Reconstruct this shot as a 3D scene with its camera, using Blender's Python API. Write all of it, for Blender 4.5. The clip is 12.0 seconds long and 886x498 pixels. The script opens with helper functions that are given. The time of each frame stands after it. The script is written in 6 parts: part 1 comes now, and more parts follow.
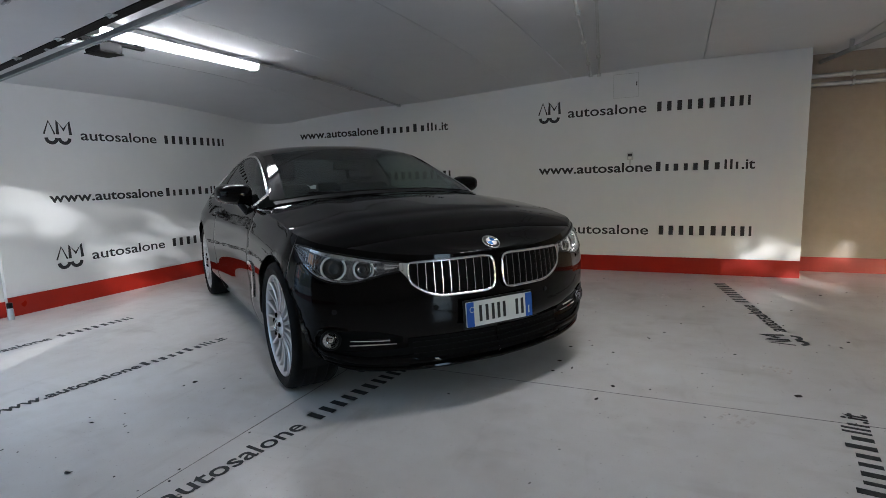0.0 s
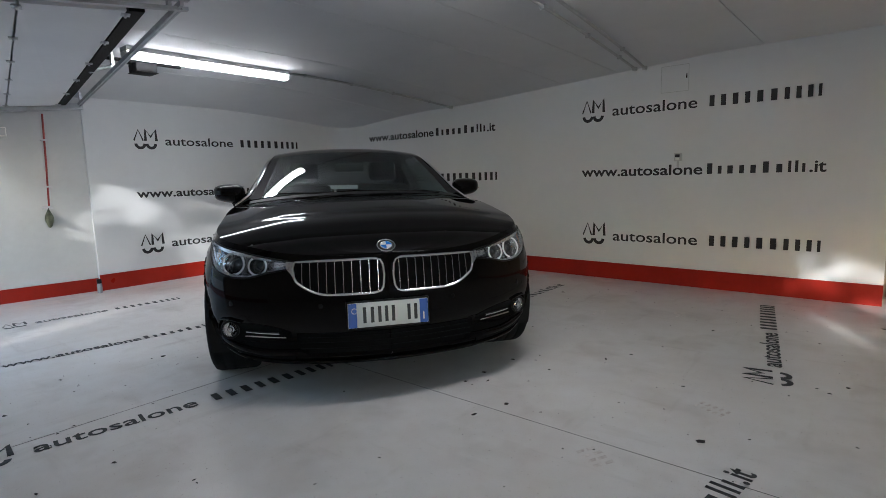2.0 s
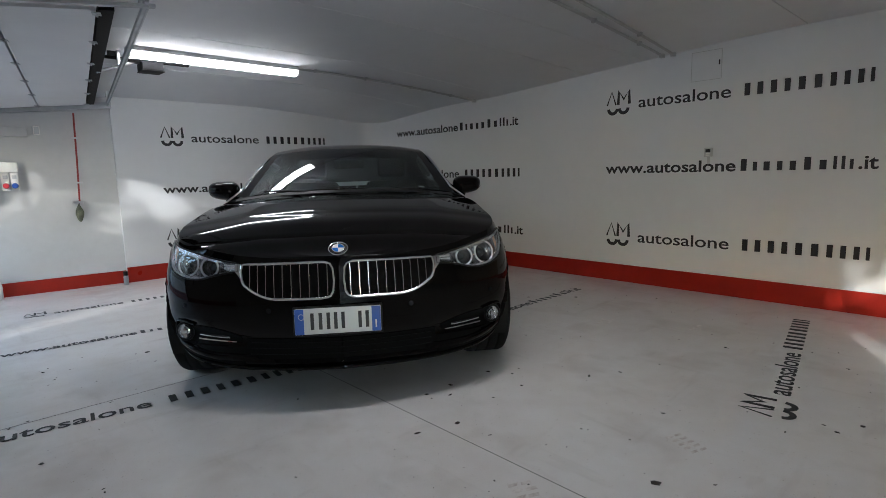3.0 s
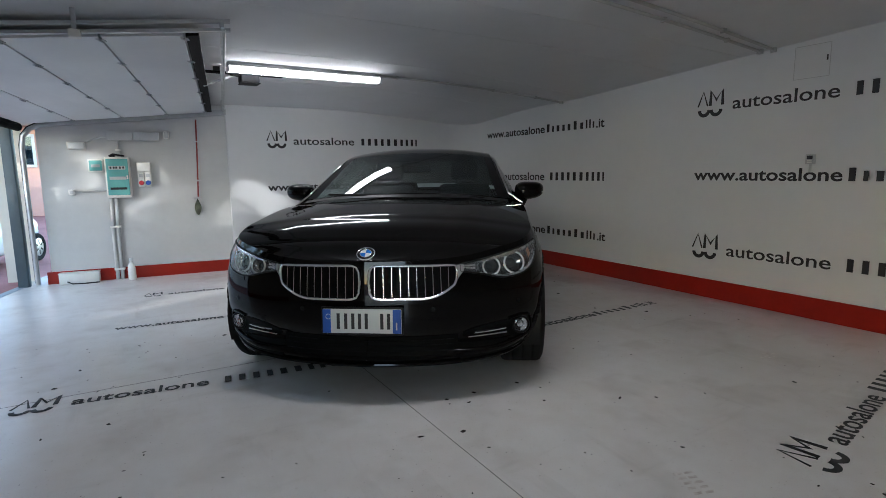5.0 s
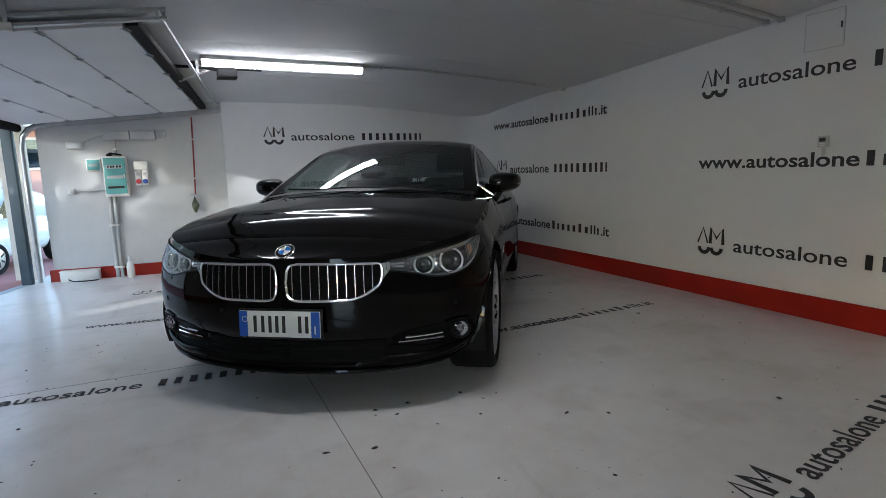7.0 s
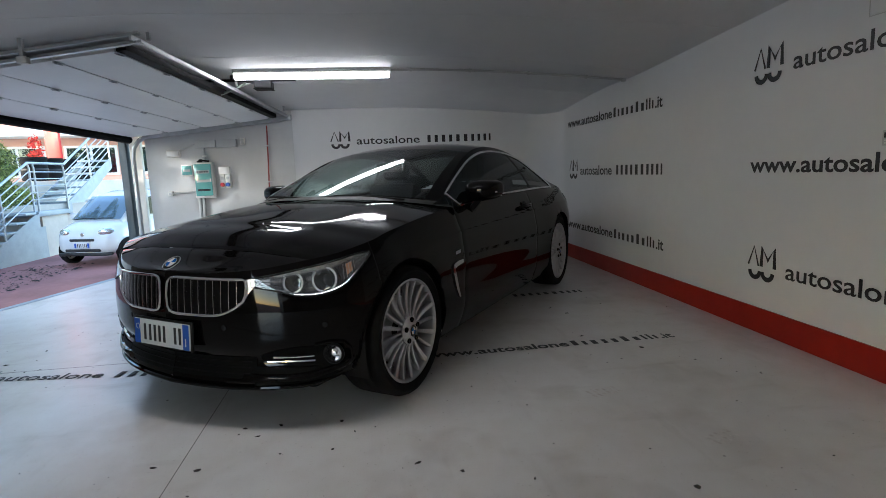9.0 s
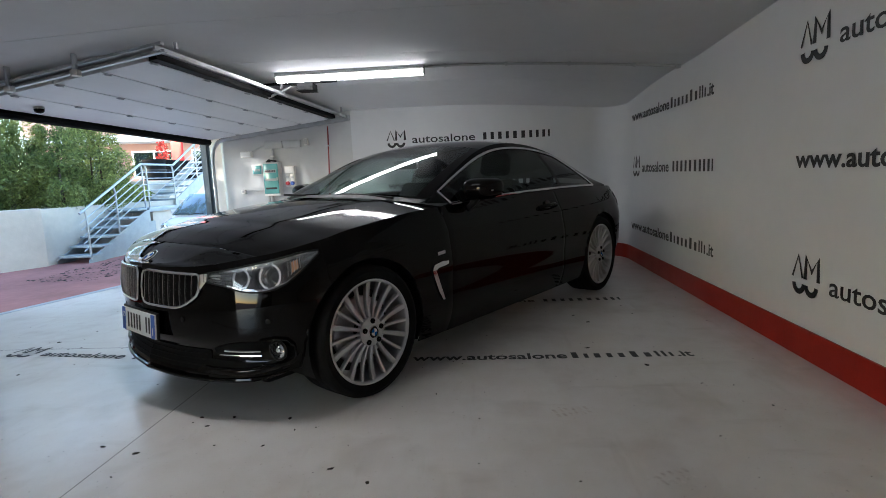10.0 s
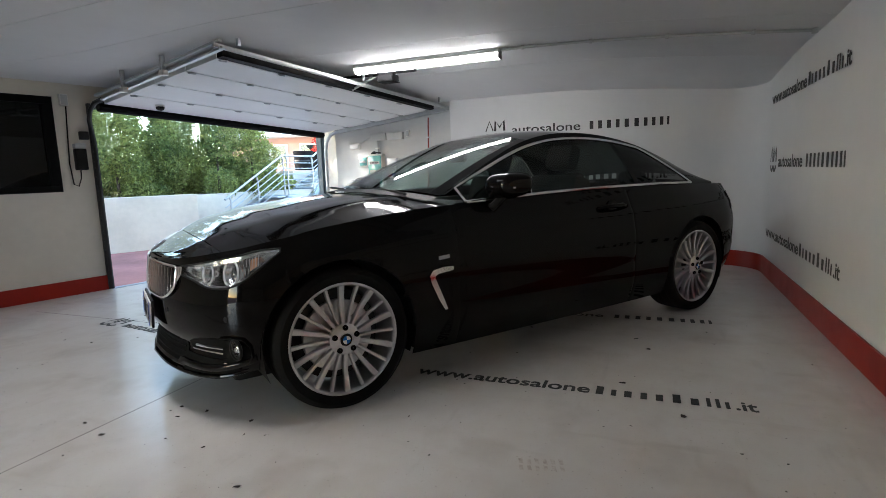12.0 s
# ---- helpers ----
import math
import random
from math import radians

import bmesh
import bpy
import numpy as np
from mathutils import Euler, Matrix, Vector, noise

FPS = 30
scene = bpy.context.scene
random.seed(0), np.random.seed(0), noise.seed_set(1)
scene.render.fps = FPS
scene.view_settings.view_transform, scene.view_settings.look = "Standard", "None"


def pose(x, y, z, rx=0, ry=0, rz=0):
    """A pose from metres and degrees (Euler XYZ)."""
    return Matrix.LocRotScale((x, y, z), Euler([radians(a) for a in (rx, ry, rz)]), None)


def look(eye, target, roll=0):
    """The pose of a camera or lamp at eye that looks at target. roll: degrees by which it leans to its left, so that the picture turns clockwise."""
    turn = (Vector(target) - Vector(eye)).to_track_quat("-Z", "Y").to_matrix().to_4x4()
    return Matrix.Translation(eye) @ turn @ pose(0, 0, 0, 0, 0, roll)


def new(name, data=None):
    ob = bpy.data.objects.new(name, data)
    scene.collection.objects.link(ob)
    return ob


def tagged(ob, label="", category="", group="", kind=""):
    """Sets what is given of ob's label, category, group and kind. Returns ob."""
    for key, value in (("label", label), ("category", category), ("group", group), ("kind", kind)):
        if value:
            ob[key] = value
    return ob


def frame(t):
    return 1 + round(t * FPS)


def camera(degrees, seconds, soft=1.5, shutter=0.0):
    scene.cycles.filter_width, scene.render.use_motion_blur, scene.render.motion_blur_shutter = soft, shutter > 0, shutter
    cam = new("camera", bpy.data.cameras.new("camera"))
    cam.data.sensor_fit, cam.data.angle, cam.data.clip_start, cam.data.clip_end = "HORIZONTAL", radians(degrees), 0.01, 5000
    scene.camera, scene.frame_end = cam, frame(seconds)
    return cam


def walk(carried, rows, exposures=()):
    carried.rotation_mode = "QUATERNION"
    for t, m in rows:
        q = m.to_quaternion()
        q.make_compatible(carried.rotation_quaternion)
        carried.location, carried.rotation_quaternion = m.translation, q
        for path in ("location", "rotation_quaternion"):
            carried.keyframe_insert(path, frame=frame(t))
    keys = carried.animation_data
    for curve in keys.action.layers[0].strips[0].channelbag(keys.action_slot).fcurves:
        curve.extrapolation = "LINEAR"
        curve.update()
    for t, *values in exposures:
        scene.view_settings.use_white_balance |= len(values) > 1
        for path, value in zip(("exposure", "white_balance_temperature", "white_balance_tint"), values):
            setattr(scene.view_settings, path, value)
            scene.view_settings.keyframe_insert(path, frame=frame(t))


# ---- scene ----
# ---- camera and its walk ----
cam = camera(79.46, 12.0, soft=0.4)
PATH = [
    (0.0, 0.019, -0.620, 1.106, 81.95, 1.79, 23.72),
    (0.5, 0.306, -0.459, 1.129, 81.89, 1.79, 26.35),
    (1.0, 0.539, -0.248, 1.074, 82.11, 1.80, 29.97),
    (1.5, 0.794, -0.104, 1.065, 82.31, 1.64, 35.06),
    (2.0, 1.092, 0.040, 1.093, 82.34, 1.45, 39.81),
    (2.5, 1.246, 0.276, 1.056, 82.33, 1.30, 43.26),
    (3.0, 1.341, 0.536, 1.105, 81.89, 1.41, 46.66),
    (5.0, 1.655, 0.885, 1.166, 81.75, 0.73, 59.56),
    (5.5, 1.670, 0.904, 1.153, 81.67, 0.82, 59.78),
    (6.0, 1.688, 0.972, 1.147, 81.62, 0.97, 60.02),
    (6.5, 1.685, 1.210, 1.117, 81.52, 1.38, 61.62),
    (8.5, 1.826, 2.487, 1.124, 81.69, 2.12, 76.89),
    (9.0, 1.839, 2.839, 1.145, 81.72, 2.19, 81.94),
    (9.5, 1.860, 3.186, 1.145, 81.89, 2.30, 87.75),
    (10.0, 1.749, 3.587, 1.109, 82.06, 2.50, 93.89),
    (10.5, 1.686, 3.922, 1.100, 82.24, 2.48, 98.22),
    (11.0, 1.641, 4.134, 1.103, 82.31, 2.28, 102.23),
    (11.5, 1.462, 4.241, 1.094, 82.04, 2.05, 106.68),
    (12.0, 1.232, 4.344, 1.094, 81.83, 1.94, 111.36),
]
walk(cam, [(t, pose(x, y, z, rx, ry, rz)) for t, x, y, z, rx, ry, rz in PATH],
     exposures=[(0.0, 0.03, 5650, 9), (3.0, 0.0, 5700, 9), (5.0, -0.11, 5650, 9), (9.0, -0.10, 5700, 9), (10.5, 0.19, 5850, 9.5), (12.0, 0.45, 6000, 10)])

# ---- world, sun and lamps ----
SUN_EL, SUN_AZ = radians(12.5), radians(24.0)      # low sun, shining towards -x +y
world = bpy.data.worlds.new("sky")
scene.world = world
world.use_nodes = True
wn = world.node_tree.nodes
sky = wn.new("ShaderNodeTexSky")
sky.sky_type, sky.sun_disc = "NISHITA", False
sky.sun_elevation, sky.sun_rotation = SUN_EL, math.pi - SUN_AZ
sky.air_density, sky.dust_density, sky.ozone_density = 1.0, 0.6, 1.0
wn["Background"].inputs["Strength"].default_value = 1.4
world.node_tree.links.new(sky.outputs["Color"], wn["Background"].inputs["Color"])

sun = new("sun", bpy.data.lights.new("sun", "SUN"))
sun.data.energy, sun.data.angle, sun.data.color = 5.0, radians(0.4), (1.0, 0.93, 0.82)
sun.matrix_world = look((0, 0, 20), (-math.sin(SUN_AZ) * 20 / math.tan(SUN_EL), math.cos(SUN_AZ) * 20 / math.tan(SUN_EL), 0))


def sky_window(name, centre, towards, width, height, power, colour):
    """Daylight that an open doorway lets in."""
    lamp = new(name, bpy.data.lights.new(name, "AREA"))
    lamp.data.shape, lamp.data.size, lamp.data.size_y = "RECTANGLE", width, height
    lamp.data.energy, lamp.data.color = power, colour
    lamp.matrix_world = look(centre, towards)
    return lamp


# ---- materials ----
def material(name, base, rough=0.5, metal=0.0, coat=0.0, vary=0.0, scale=6.0, bump=0.0, bump_scale=60.0, second=None, spec=0.5):
    """Principled surface with colour variation at two scales and a fine relief."""
    m = bpy.data.materials.new(name)
    m.use_nodes = True
    n, l = m.node_tree.nodes, m.node_tree.links
    p = n["Principled BSDF"]
    p.inputs["Base Color"].default_value = (*base, 1)
    p.inputs["Roughness"].default_value, p.inputs["Metallic"].default_value = rough, metal
    p.inputs["Coat Weight"].default_value, p.inputs["Coat Roughness"].default_value = coat, 0.02
    p.inputs["Specular IOR Level"].default_value = spec
    co = n.new("ShaderNodeTexCoord")
    if vary:
        big, small = n.new("ShaderNodeTexNoise"), n.new("ShaderNodeTexNoise")
        big.inputs["Scale"].default_value, big.inputs["Detail"].default_value = scale, 5
        small.inputs["Scale"].default_value, small.inputs["Detail"].default_value = scale * 9, 4
        l.new(co.outputs["Object"], big.inputs["Vector"])
        l.new(co.outputs["Object"], small.inputs["Vector"])
        mixed = n.new("ShaderNodeMath")
        mixed.operation = "MULTIPLY_ADD"
        mixed.inputs[1].default_value = 0.35
        l.new(small.outputs["Fac"], mixed.inputs[0])
        l.new(big.outputs["Fac"], mixed.inputs[2])
        ramp = n.new("ShaderNodeValToRGB")
        other = second or tuple(c * (1 - vary) for c in base)
        ramp.color_ramp.elements[0].position, ramp.color_ramp.elements[1].position = 0.45, 0.85
        ramp.color_ramp.elements[0].color, ramp.color_ramp.elements[1].color = (*base, 1), (*other, 1)
        l.new(mixed.outputs[0], ramp.inputs["Fac"])
        l.new(ramp.outputs["Color"], p.inputs["Base Color"])
        rr = n.new("ShaderNodeMapRange")
        rr.inputs["To Min"].default_value, rr.inputs["To Max"].default_value = max(rough - 0.08, 0.02), min(rough + 0.12, 1)
        l.new(big.outputs["Fac"], rr.inputs["Value"])
        l.new(rr.outputs["Result"], p.inputs["Roughness"])
    if bump:
        fine, b = n.new("ShaderNodeTexNoise"), n.new("ShaderNodeBump")
        fine.inputs["Scale"].default_value, fine.inputs["Detail"].default_value = bump_scale, 4
        b.inputs["Strength"].default_value, b.inputs["Distance"].default_value = bump, 0.004
        l.new(co.outputs["Object"], fine.inputs["Vector"])
        l.new(fine.outputs["Fac"], b.inputs["Height"])
        l.new(b.outputs["Normal"], p.inputs["Normal"])
    return m


def glowing(name, colour, strength):
    m = bpy.data.materials.new(name)
    m.use_nodes = True
    p = m.node_tree.nodes["Principled BSDF"]
    p.inputs["Base Color"].default_value = (0.9, 0.9, 0.9, 1)
    p.inputs["Emission Color"].default_value, p.inputs["Emission Strength"].default_value = (*colour, 1), strength
    return m


def pane(name, tint, gloss=1.5):
    """Thin glass: tinted see-through sheet with a mirror coat by Fresnel."""
    m = bpy.data.materials.new(name)
    m.use_nodes = True
    n, l = m.node_tree.nodes, m.node_tree.links
    n.remove(n["Principled BSDF"])
    clear, shine, mix, fr = (n.new("ShaderNodeBsdfTransparent"), n.new("ShaderNodeBsdfGlossy"), n.new("ShaderNodeMixShader"), n.new("ShaderNodeLayerWeight"))
    clear.inputs["Color"].default_value = (*tint, 1)
    shine.inputs["Roughness"].default_value = 0.01
    fr.inputs["Blend"].default_value = 0.5
    steep, coat = n.new("ShaderNodeMath"), n.new("ShaderNodeMath")
    steep.operation, coat.operation = "POWER", "MULTIPLY_ADD"
    steep.inputs[1].default_value = 5.0
    base = ((gloss - 1) / (gloss + 1)) ** 2
    coat.inputs[1].default_value, coat.inputs[2].default_value = 1 - 2 * base, 2 * base
    l.new(fr.outputs["Facing"], steep.inputs[0])
    l.new(steep.outputs[0], coat.inputs[0])
    l.new(coat.outputs[0], mix.inputs[0])
    l.new(clear.outputs[0], mix.inputs[1])
    l.new(shine.outputs[0], mix.inputs[2])
    l.new(mix.outputs[0], n["Material Output"].inputs["Surface"])
    return m


def leaf_material(name, base, second):
    m = material(name, base, rough=0.55, vary=0.5, scale=1.3, second=second)
    n, l = m.node_tree.nodes, m.node_tree.links
    p, geo, hsv = n["Principled BSDF"], n.new("ShaderNodeNewGeometry"), n.new("ShaderNodeHueSaturation")
    src = p.inputs["Base Color"].links[0].from_socket
    val = n.new("ShaderNodeMapRange")
    val.inputs["To Min"].default_value, val.inputs["To Max"].default_value = 0.5, 1.6
    l.new(geo.outputs["Random Per Island"], val.inputs["Value"])
    l.new(val.outputs["Result"], hsv.inputs["Value"])
    l.new(src, hsv.inputs["Color"])
    l.new(hsv.outputs["Color"], p.inputs["Base Color"])
    p.inputs["Subsurface Weight"].default_value = 0.0
    tr, mx = n.new("ShaderNodeBsdfTranslucent"), n.new("ShaderNodeMixShader")
    mx.inputs[0].default_value = 0.35
    l.new(hsv.outputs["Color"], tr.inputs["Color"])
    l.new(p.outputs[0], mx.inputs[1])
    l.new(tr.outputs[0], mx.inputs[2])
    l.new(mx.outputs[0], n["Material Output"].inputs["Surface"])
    return m


WHITE_PANEL = material("white_panel", (0.66, 0.67, 0.675), 0.55, vary=0.06, scale=1.2, bump=0.12, bump_scale=180)
GREY_WALL = material("grey_wall", (0.55, 0.555, 0.545), 0.7, vary=0.12, scale=1.6, bump=0.25, bump_scale=90)
CREAM_WALL = material("cream_wall", (0.66, 0.62, 0.54), 0.75, vary=0.12, scale=1.5, bump=0.3, bump_scale=80)
# beige of the recessed wall, its shade put into the colour
SHADED_BEIGE = material("shaded_beige", (0.36, 0.315, 0.27), 0.8, vary=0.2, scale=1.5, bump=0.3, bump_scale=80)
CEILING_PAINT = material("ceiling_paint", (0.69, 0.70, 0.71), 0.7, vary=0.08, scale=0.8, bump=0.1, bump_scale=120)
RED_PAINT = material("red_paint", (0.30, 0.016, 0.008), 0.30, vary=0.15, scale=5, bump=0.1, spec=0.28)
FLOOR_PAINT = material("floor_paint", (0.80, 0.79, 0.77), 0.24, vary=0.14, scale=0.9, bump=0.07, bump_scale=35, second=(0.64, 0.59, 0.54))
for node in FLOOR_PAINT.node_tree.nodes:
    if node.type == "MAP_RANGE":
        node.inputs["To Min"].default_value, node.inputs["To Max"].default_value = 0.20, 0.30
    if node.type == "VALTORGB":
        node.color_ramp.elements[0].position, node.color_ramp.elements[1].position = 0.30, 1.0


def soiled(m, colour, layers):
    """Dirt over a painted surface: each layer is a stretched noise cut to spots or streaks (scale, turn, low, high, amount)."""
    n, l = m.node_tree.nodes, m.node_tree.links
    p, co = n["Principled BSDF"], n.new("ShaderNodeTexCoord")
    for scale, turn, low, high, amount in layers:
        mapping, tex, cut, mix = n.new("ShaderNodeMapping"), n.new("ShaderNodeTexNoise"), n.new("ShaderNodeMapRange"), n.new("ShaderNodeMix")
        mapping.inputs["Scale"].default_value = scale
        mapping.inputs["Rotation"].default_value = (0, 0, radians(turn))
        tex.inputs["Scale"].default_value, tex.inputs["Detail"].default_value, tex.inputs["Roughness"].default_value = 1.0, 3.0, 0.6
        cut.inputs["From Min"].default_value, cut.inputs["From Max"].default_value = low, high
        cut.inputs["To Max"].default_value = amount
        mix.data_type = "RGBA"
        mix.inputs[7].default_value = (*colour, 1)
        l.new(co.outputs["Object"], mapping.inputs["Vector"])
        l.new(mapping.outputs["Vector"], tex.inputs["Vector"])
        l.new(tex.outputs["Fac"], cut.inputs["Value"])
        l.new(cut.outputs["Result"], mix.inputs[0])
        l.new(p.inputs["Base Color"].links[0].from_socket, mix.inputs[6])
        l.new(mix.outputs[2], p.inputs["Base Color"])


soiled(FLOOR_PAINT, (0.34, 0.29, 0.24), (((2.2, 2.2, 2.2), 0, 0.52, 0.75, 0.30), ((1.5, 9.0, 1.0), 28, 0.60, 0.80, 0.22), ((7.0, 1.6, 1.0), -15, 0.60, 0.80, 0.25),
                                         ((70.0, 70.0, 70.0), 0, 0.66, 0.72, 0.55), ((230.0, 230.0, 230.0), 0, 0.62, 0.72, 0.35)))
LETTER_BLACK = material("letter_black", (0.012, 0.012, 0.013), 0.45, vary=0.3, scale=30)
FLOOR_LETTER = material("floor_letter", (0.018, 0.018, 0.019), 0.6, vary=0.7, scale=14, second=(0.07, 0.07, 0.068), spec=0.2)
JOINT_DARK = material("joint_dark", (0.11, 0.10, 0.095), 0.8, vary=0.3, scale=20)
PRINT_DUST = material("print_dust", (0.38, 0.33, 0.29), 0.6, vary=0.5, scale=30, second=(0.66, 0.62, 0.58))
DEBRIS = material("debris", (0.03, 0.024, 0.018), 0.8, vary=0.5, scale=40)
BLACK_PAINT = material("black_paint", (0.0035, 0.0030, 0.0028), 0.045, spec=0.17)
BLACK_PLASTIC = material("black_plastic", (0.006, 0.006, 0.006), 0.45, spec=0.2, vary=0.3, scale=30, bump=0.1, bump_scale=200)
DARK_CLOTH = material("dark_cloth", (0.009, 0.0085, 0.008), 0.8, vary=0.3, scale=20, bump=0.3, bump_scale=300)
LAMP_SILVER = material("lamp_silver", (0.88, 0.89, 0.91), 0.14, metal=0.75, vary=0.25, scale=22, bump=0.9, bump_scale=28)
OPENER_GREY = material("opener_grey", (0.012, 0.012, 0.013), 0.6, spec=0.1, vary=0.15, scale=10)
LAMP_DARK = material("lamp_housing", (0.66, 0.67, 0.69), 0.16, metal=0.85, vary=0.3, scale=18, second=(0.26, 0.26, 0.275))
RING_WHITE = material("ring_white", (0.86, 0.87, 0.88), 0.15, coat=0.6)
LENS_DARK = material("lens_dark", (0.03, 0.035, 0.04), 0.04, coat=0.9, spec=0.7)
INTAKE_BLACK = material("intake_black", (0.003, 0.003, 0.003), 0.6, spec=0.1, bump=0.2, bump_scale=200)
SLAT_CHROME = material("slat_chrome", (0.62, 0.62, 0.63), 0.22, metal=1.0)
CHROME = material("chrome", (0.82, 0.82, 0.83), 0.12, metal=1.0)
SATIN = material("satin_metal", (0.62, 0.62, 0.63), 0.3, metal=1.0, vary=0.1, scale=20)
ALLOY = material("alloy_silver", (0.60, 0.60, 0.61), 0.32, metal=0.75, coat=0.5, vary=0.08, scale=9)
RUBBER = material("rubber", (0.006, 0.006, 0.006), 0.85, spec=0.25, vary=0.4, scale=12, bump=0.3, bump_scale=150)
GALVANISED = material("galvanised", (0.50, 0.52, 0.53), 0.42, metal=0.8, vary=0.2, scale=8, bump=0.05)
STEEL_GREY = material("steel_grey", (0.36, 0.40, 0.43), 0.5, metal=0.3, vary=0.15, scale=6)
DOOR_WHITE = material("door_white", (0.70, 0.71, 0.72), 0.45, vary=0.06, scale=2.0, bump=0.15, bump_scale=70)
DARK_STEEL = material("dark_steel", (0.02, 0.02, 0.022), 0.5, vary=0.3, scale=8)
BLUE_STEEL = material("blue_steel", (0.05, 0.075, 0.09), 0.45, vary=0.2, scale=5)
TEAL_CLEAR = material("teal_cover", (0.17, 0.46, 0.43), 0.15, coat=0.6, vary=0.15, scale=7)
PLASTIC_WHITE = material("plastic_white", (0.72, 0.71, 0.67), 0.4, vary=0.06, scale=10)
PLASTIC_GREY = material("plastic_grey", (0.48, 0.49, 0.48), 0.45, vary=0.1, scale=10)
SOCKET_RED = material("socket_red", (0.45, 0.02, 0.03), 0.4, vary=0.15, scale=20)
SOCKET_BLUE = material("socket_blue", (0.03, 0.09, 0.40), 0.4, vary=0.15, scale=20)
PLATE_BLUE = material("plate_blue", (0.015, 0.10, 0.50), 0.35, vary=0.1, scale=20)
PLATE_WHITE = material("plate_white", (0.72, 0.73, 0.72), 0.35, vary=0.04, scale=20)
BADGE_BLUE = material("badge_blue", (0.02, 0.16, 0.55), 0.25, coat=0.8)
AMBER = material("amber", (0.75, 0.42, 0.26), 0.2, coat=0.6, vary=0.15, scale=60)
TAIL_RED = material("tail_red", (0.30, 0.008, 0.01), 0.15, coat=0.8)
CONCRETE = material("concrete", (0.66, 0.60, 0.51), 0.85, vary=0.2, scale=1.4, bump=0.4, bump_scale=45)
RED_PAVING = material("red_paving", (0.40, 0.17, 0.15), 0.8, vary=0.35, scale=1.3, bump=0.4, bump_scale=60)
SOIL = material("soil", (0.10, 0.085, 0.06), 0.95, vary=0.4, scale=3, bump=0.6, bump_scale=30)
BARK = material("bark", (0.09, 0.065, 0.045), 0.9, vary=0.4, scale=10, bump=0.8, bump_scale=30)
HEDGE_LEAF = leaf_material("hedge_leaf", (0.08, 0.13, 0.035), (0.30, 0.32, 0.09))
RED_LEAF = leaf_material("red_leaf", (0.40, 0.02, 0.015), (0.55, 0.05, 0.03))
CAR_WHITE = material("car_white", (0.78, 0.79, 0.80), 0.22, coat=0.8, vary=0.03, scale=3)
SALMON = material("salmon_render", (0.62, 0.36, 0.28), 0.8, vary=0.12, scale=1.0, bump=0.2)
PIPE_RED = material("pipe_red", (0.30, 0.03, 0.022), 0.45, vary=0.25, scale=14)
SIGN_RED = material("sign_red", (0.62, 0.02, 0.02), 0.4, vary=0.1, scale=3)
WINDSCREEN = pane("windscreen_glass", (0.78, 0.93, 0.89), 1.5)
SIDE_GLASS = pane("side_glass", (0.15, 0.16, 0.155), 1.38)
SMALL_GLASS = pane("small_car_glass", (0.30, 0.38, 0.43), 1.6)
DOOR_GLASS = pane("door_glass", (0.30, 0.36, 0.345), 1.38)
LAMP_GLASS = pane("lamp_glass", (0.88, 0.90, 0.92), 1.45)
WINDOW_GLASS = pane("window_glass", (0.05, 0.055, 0.055), 1.3)
TUBE_GLOW = glowing("tube_glow", (1.0, 0.93, 0.86), 31.0)

# ---- mesh helpers ----
def finish(bm, smooth=None):
    bmesh.ops.recalc_face_normals(bm, faces=bm.faces)
    me = bpy.data.meshes.new("mesh")
    bm.to_mesh(me)
    bm.free()
    if smooth:
        me.polygons.foreach_set("use_smooth", [True] * len(me.polygons))
        me.set_sharp_from_angle(angle=radians(smooth))
    return me


def part(name, bm, mat, parent=None, label="", smooth=35, m=None):
    """One mesh object under a thing (or at top level with no parent)."""
    me = finish(bm, smooth) if isinstance(bm, bmesh.types.BMesh) else bm
    if mat is not None and not me.materials:
        me.materials.append(mat)
    me.name = name
    ob = new(name, me)
    if parent is not None:
        ob.parent = parent
    if m is not None:
        ob.matrix_basis = m
    if label:
        ob["label"] = label
    return ob


def thing(name, label, category, m=None, group="", kind=""):
    ob = new(name)
    ob.empty_display_size = 0.1
    if m is not None:
        ob.matrix_basis = m
    return tagged(ob, label, category, group, kind)


def add_box(bm, x0, x1, y0, y1, z0, z1, bevel=0.0, m=None):
    geo = bmesh.ops.create_cube(bm, size=1.0)["verts"]
    t = Matrix.Translation(((x0 + x1) / 2, (y0 + y1) / 2, (z0 + z1) / 2)) @ Matrix.Diagonal((abs(x1 - x0), abs(y1 - y0), abs(z1 - z0), 1))
    bmesh.ops.transform(bm, matrix=(m @ t) if m else t, verts=geo)
    if bevel:
        edges = list({e for v in geo for e in v.link_edges})
        bmesh.ops.bevel(bm, geom=edges, offset=bevel, segments=2, affect="EDGES", profile=0.5)
    return bm


def box(x0, x1, y0, y1, z0, z1, bevel=0.0, m=None):
    return add_box(bmesh.new(), x0, x1, y0, y1, z0, z1, bevel, m)


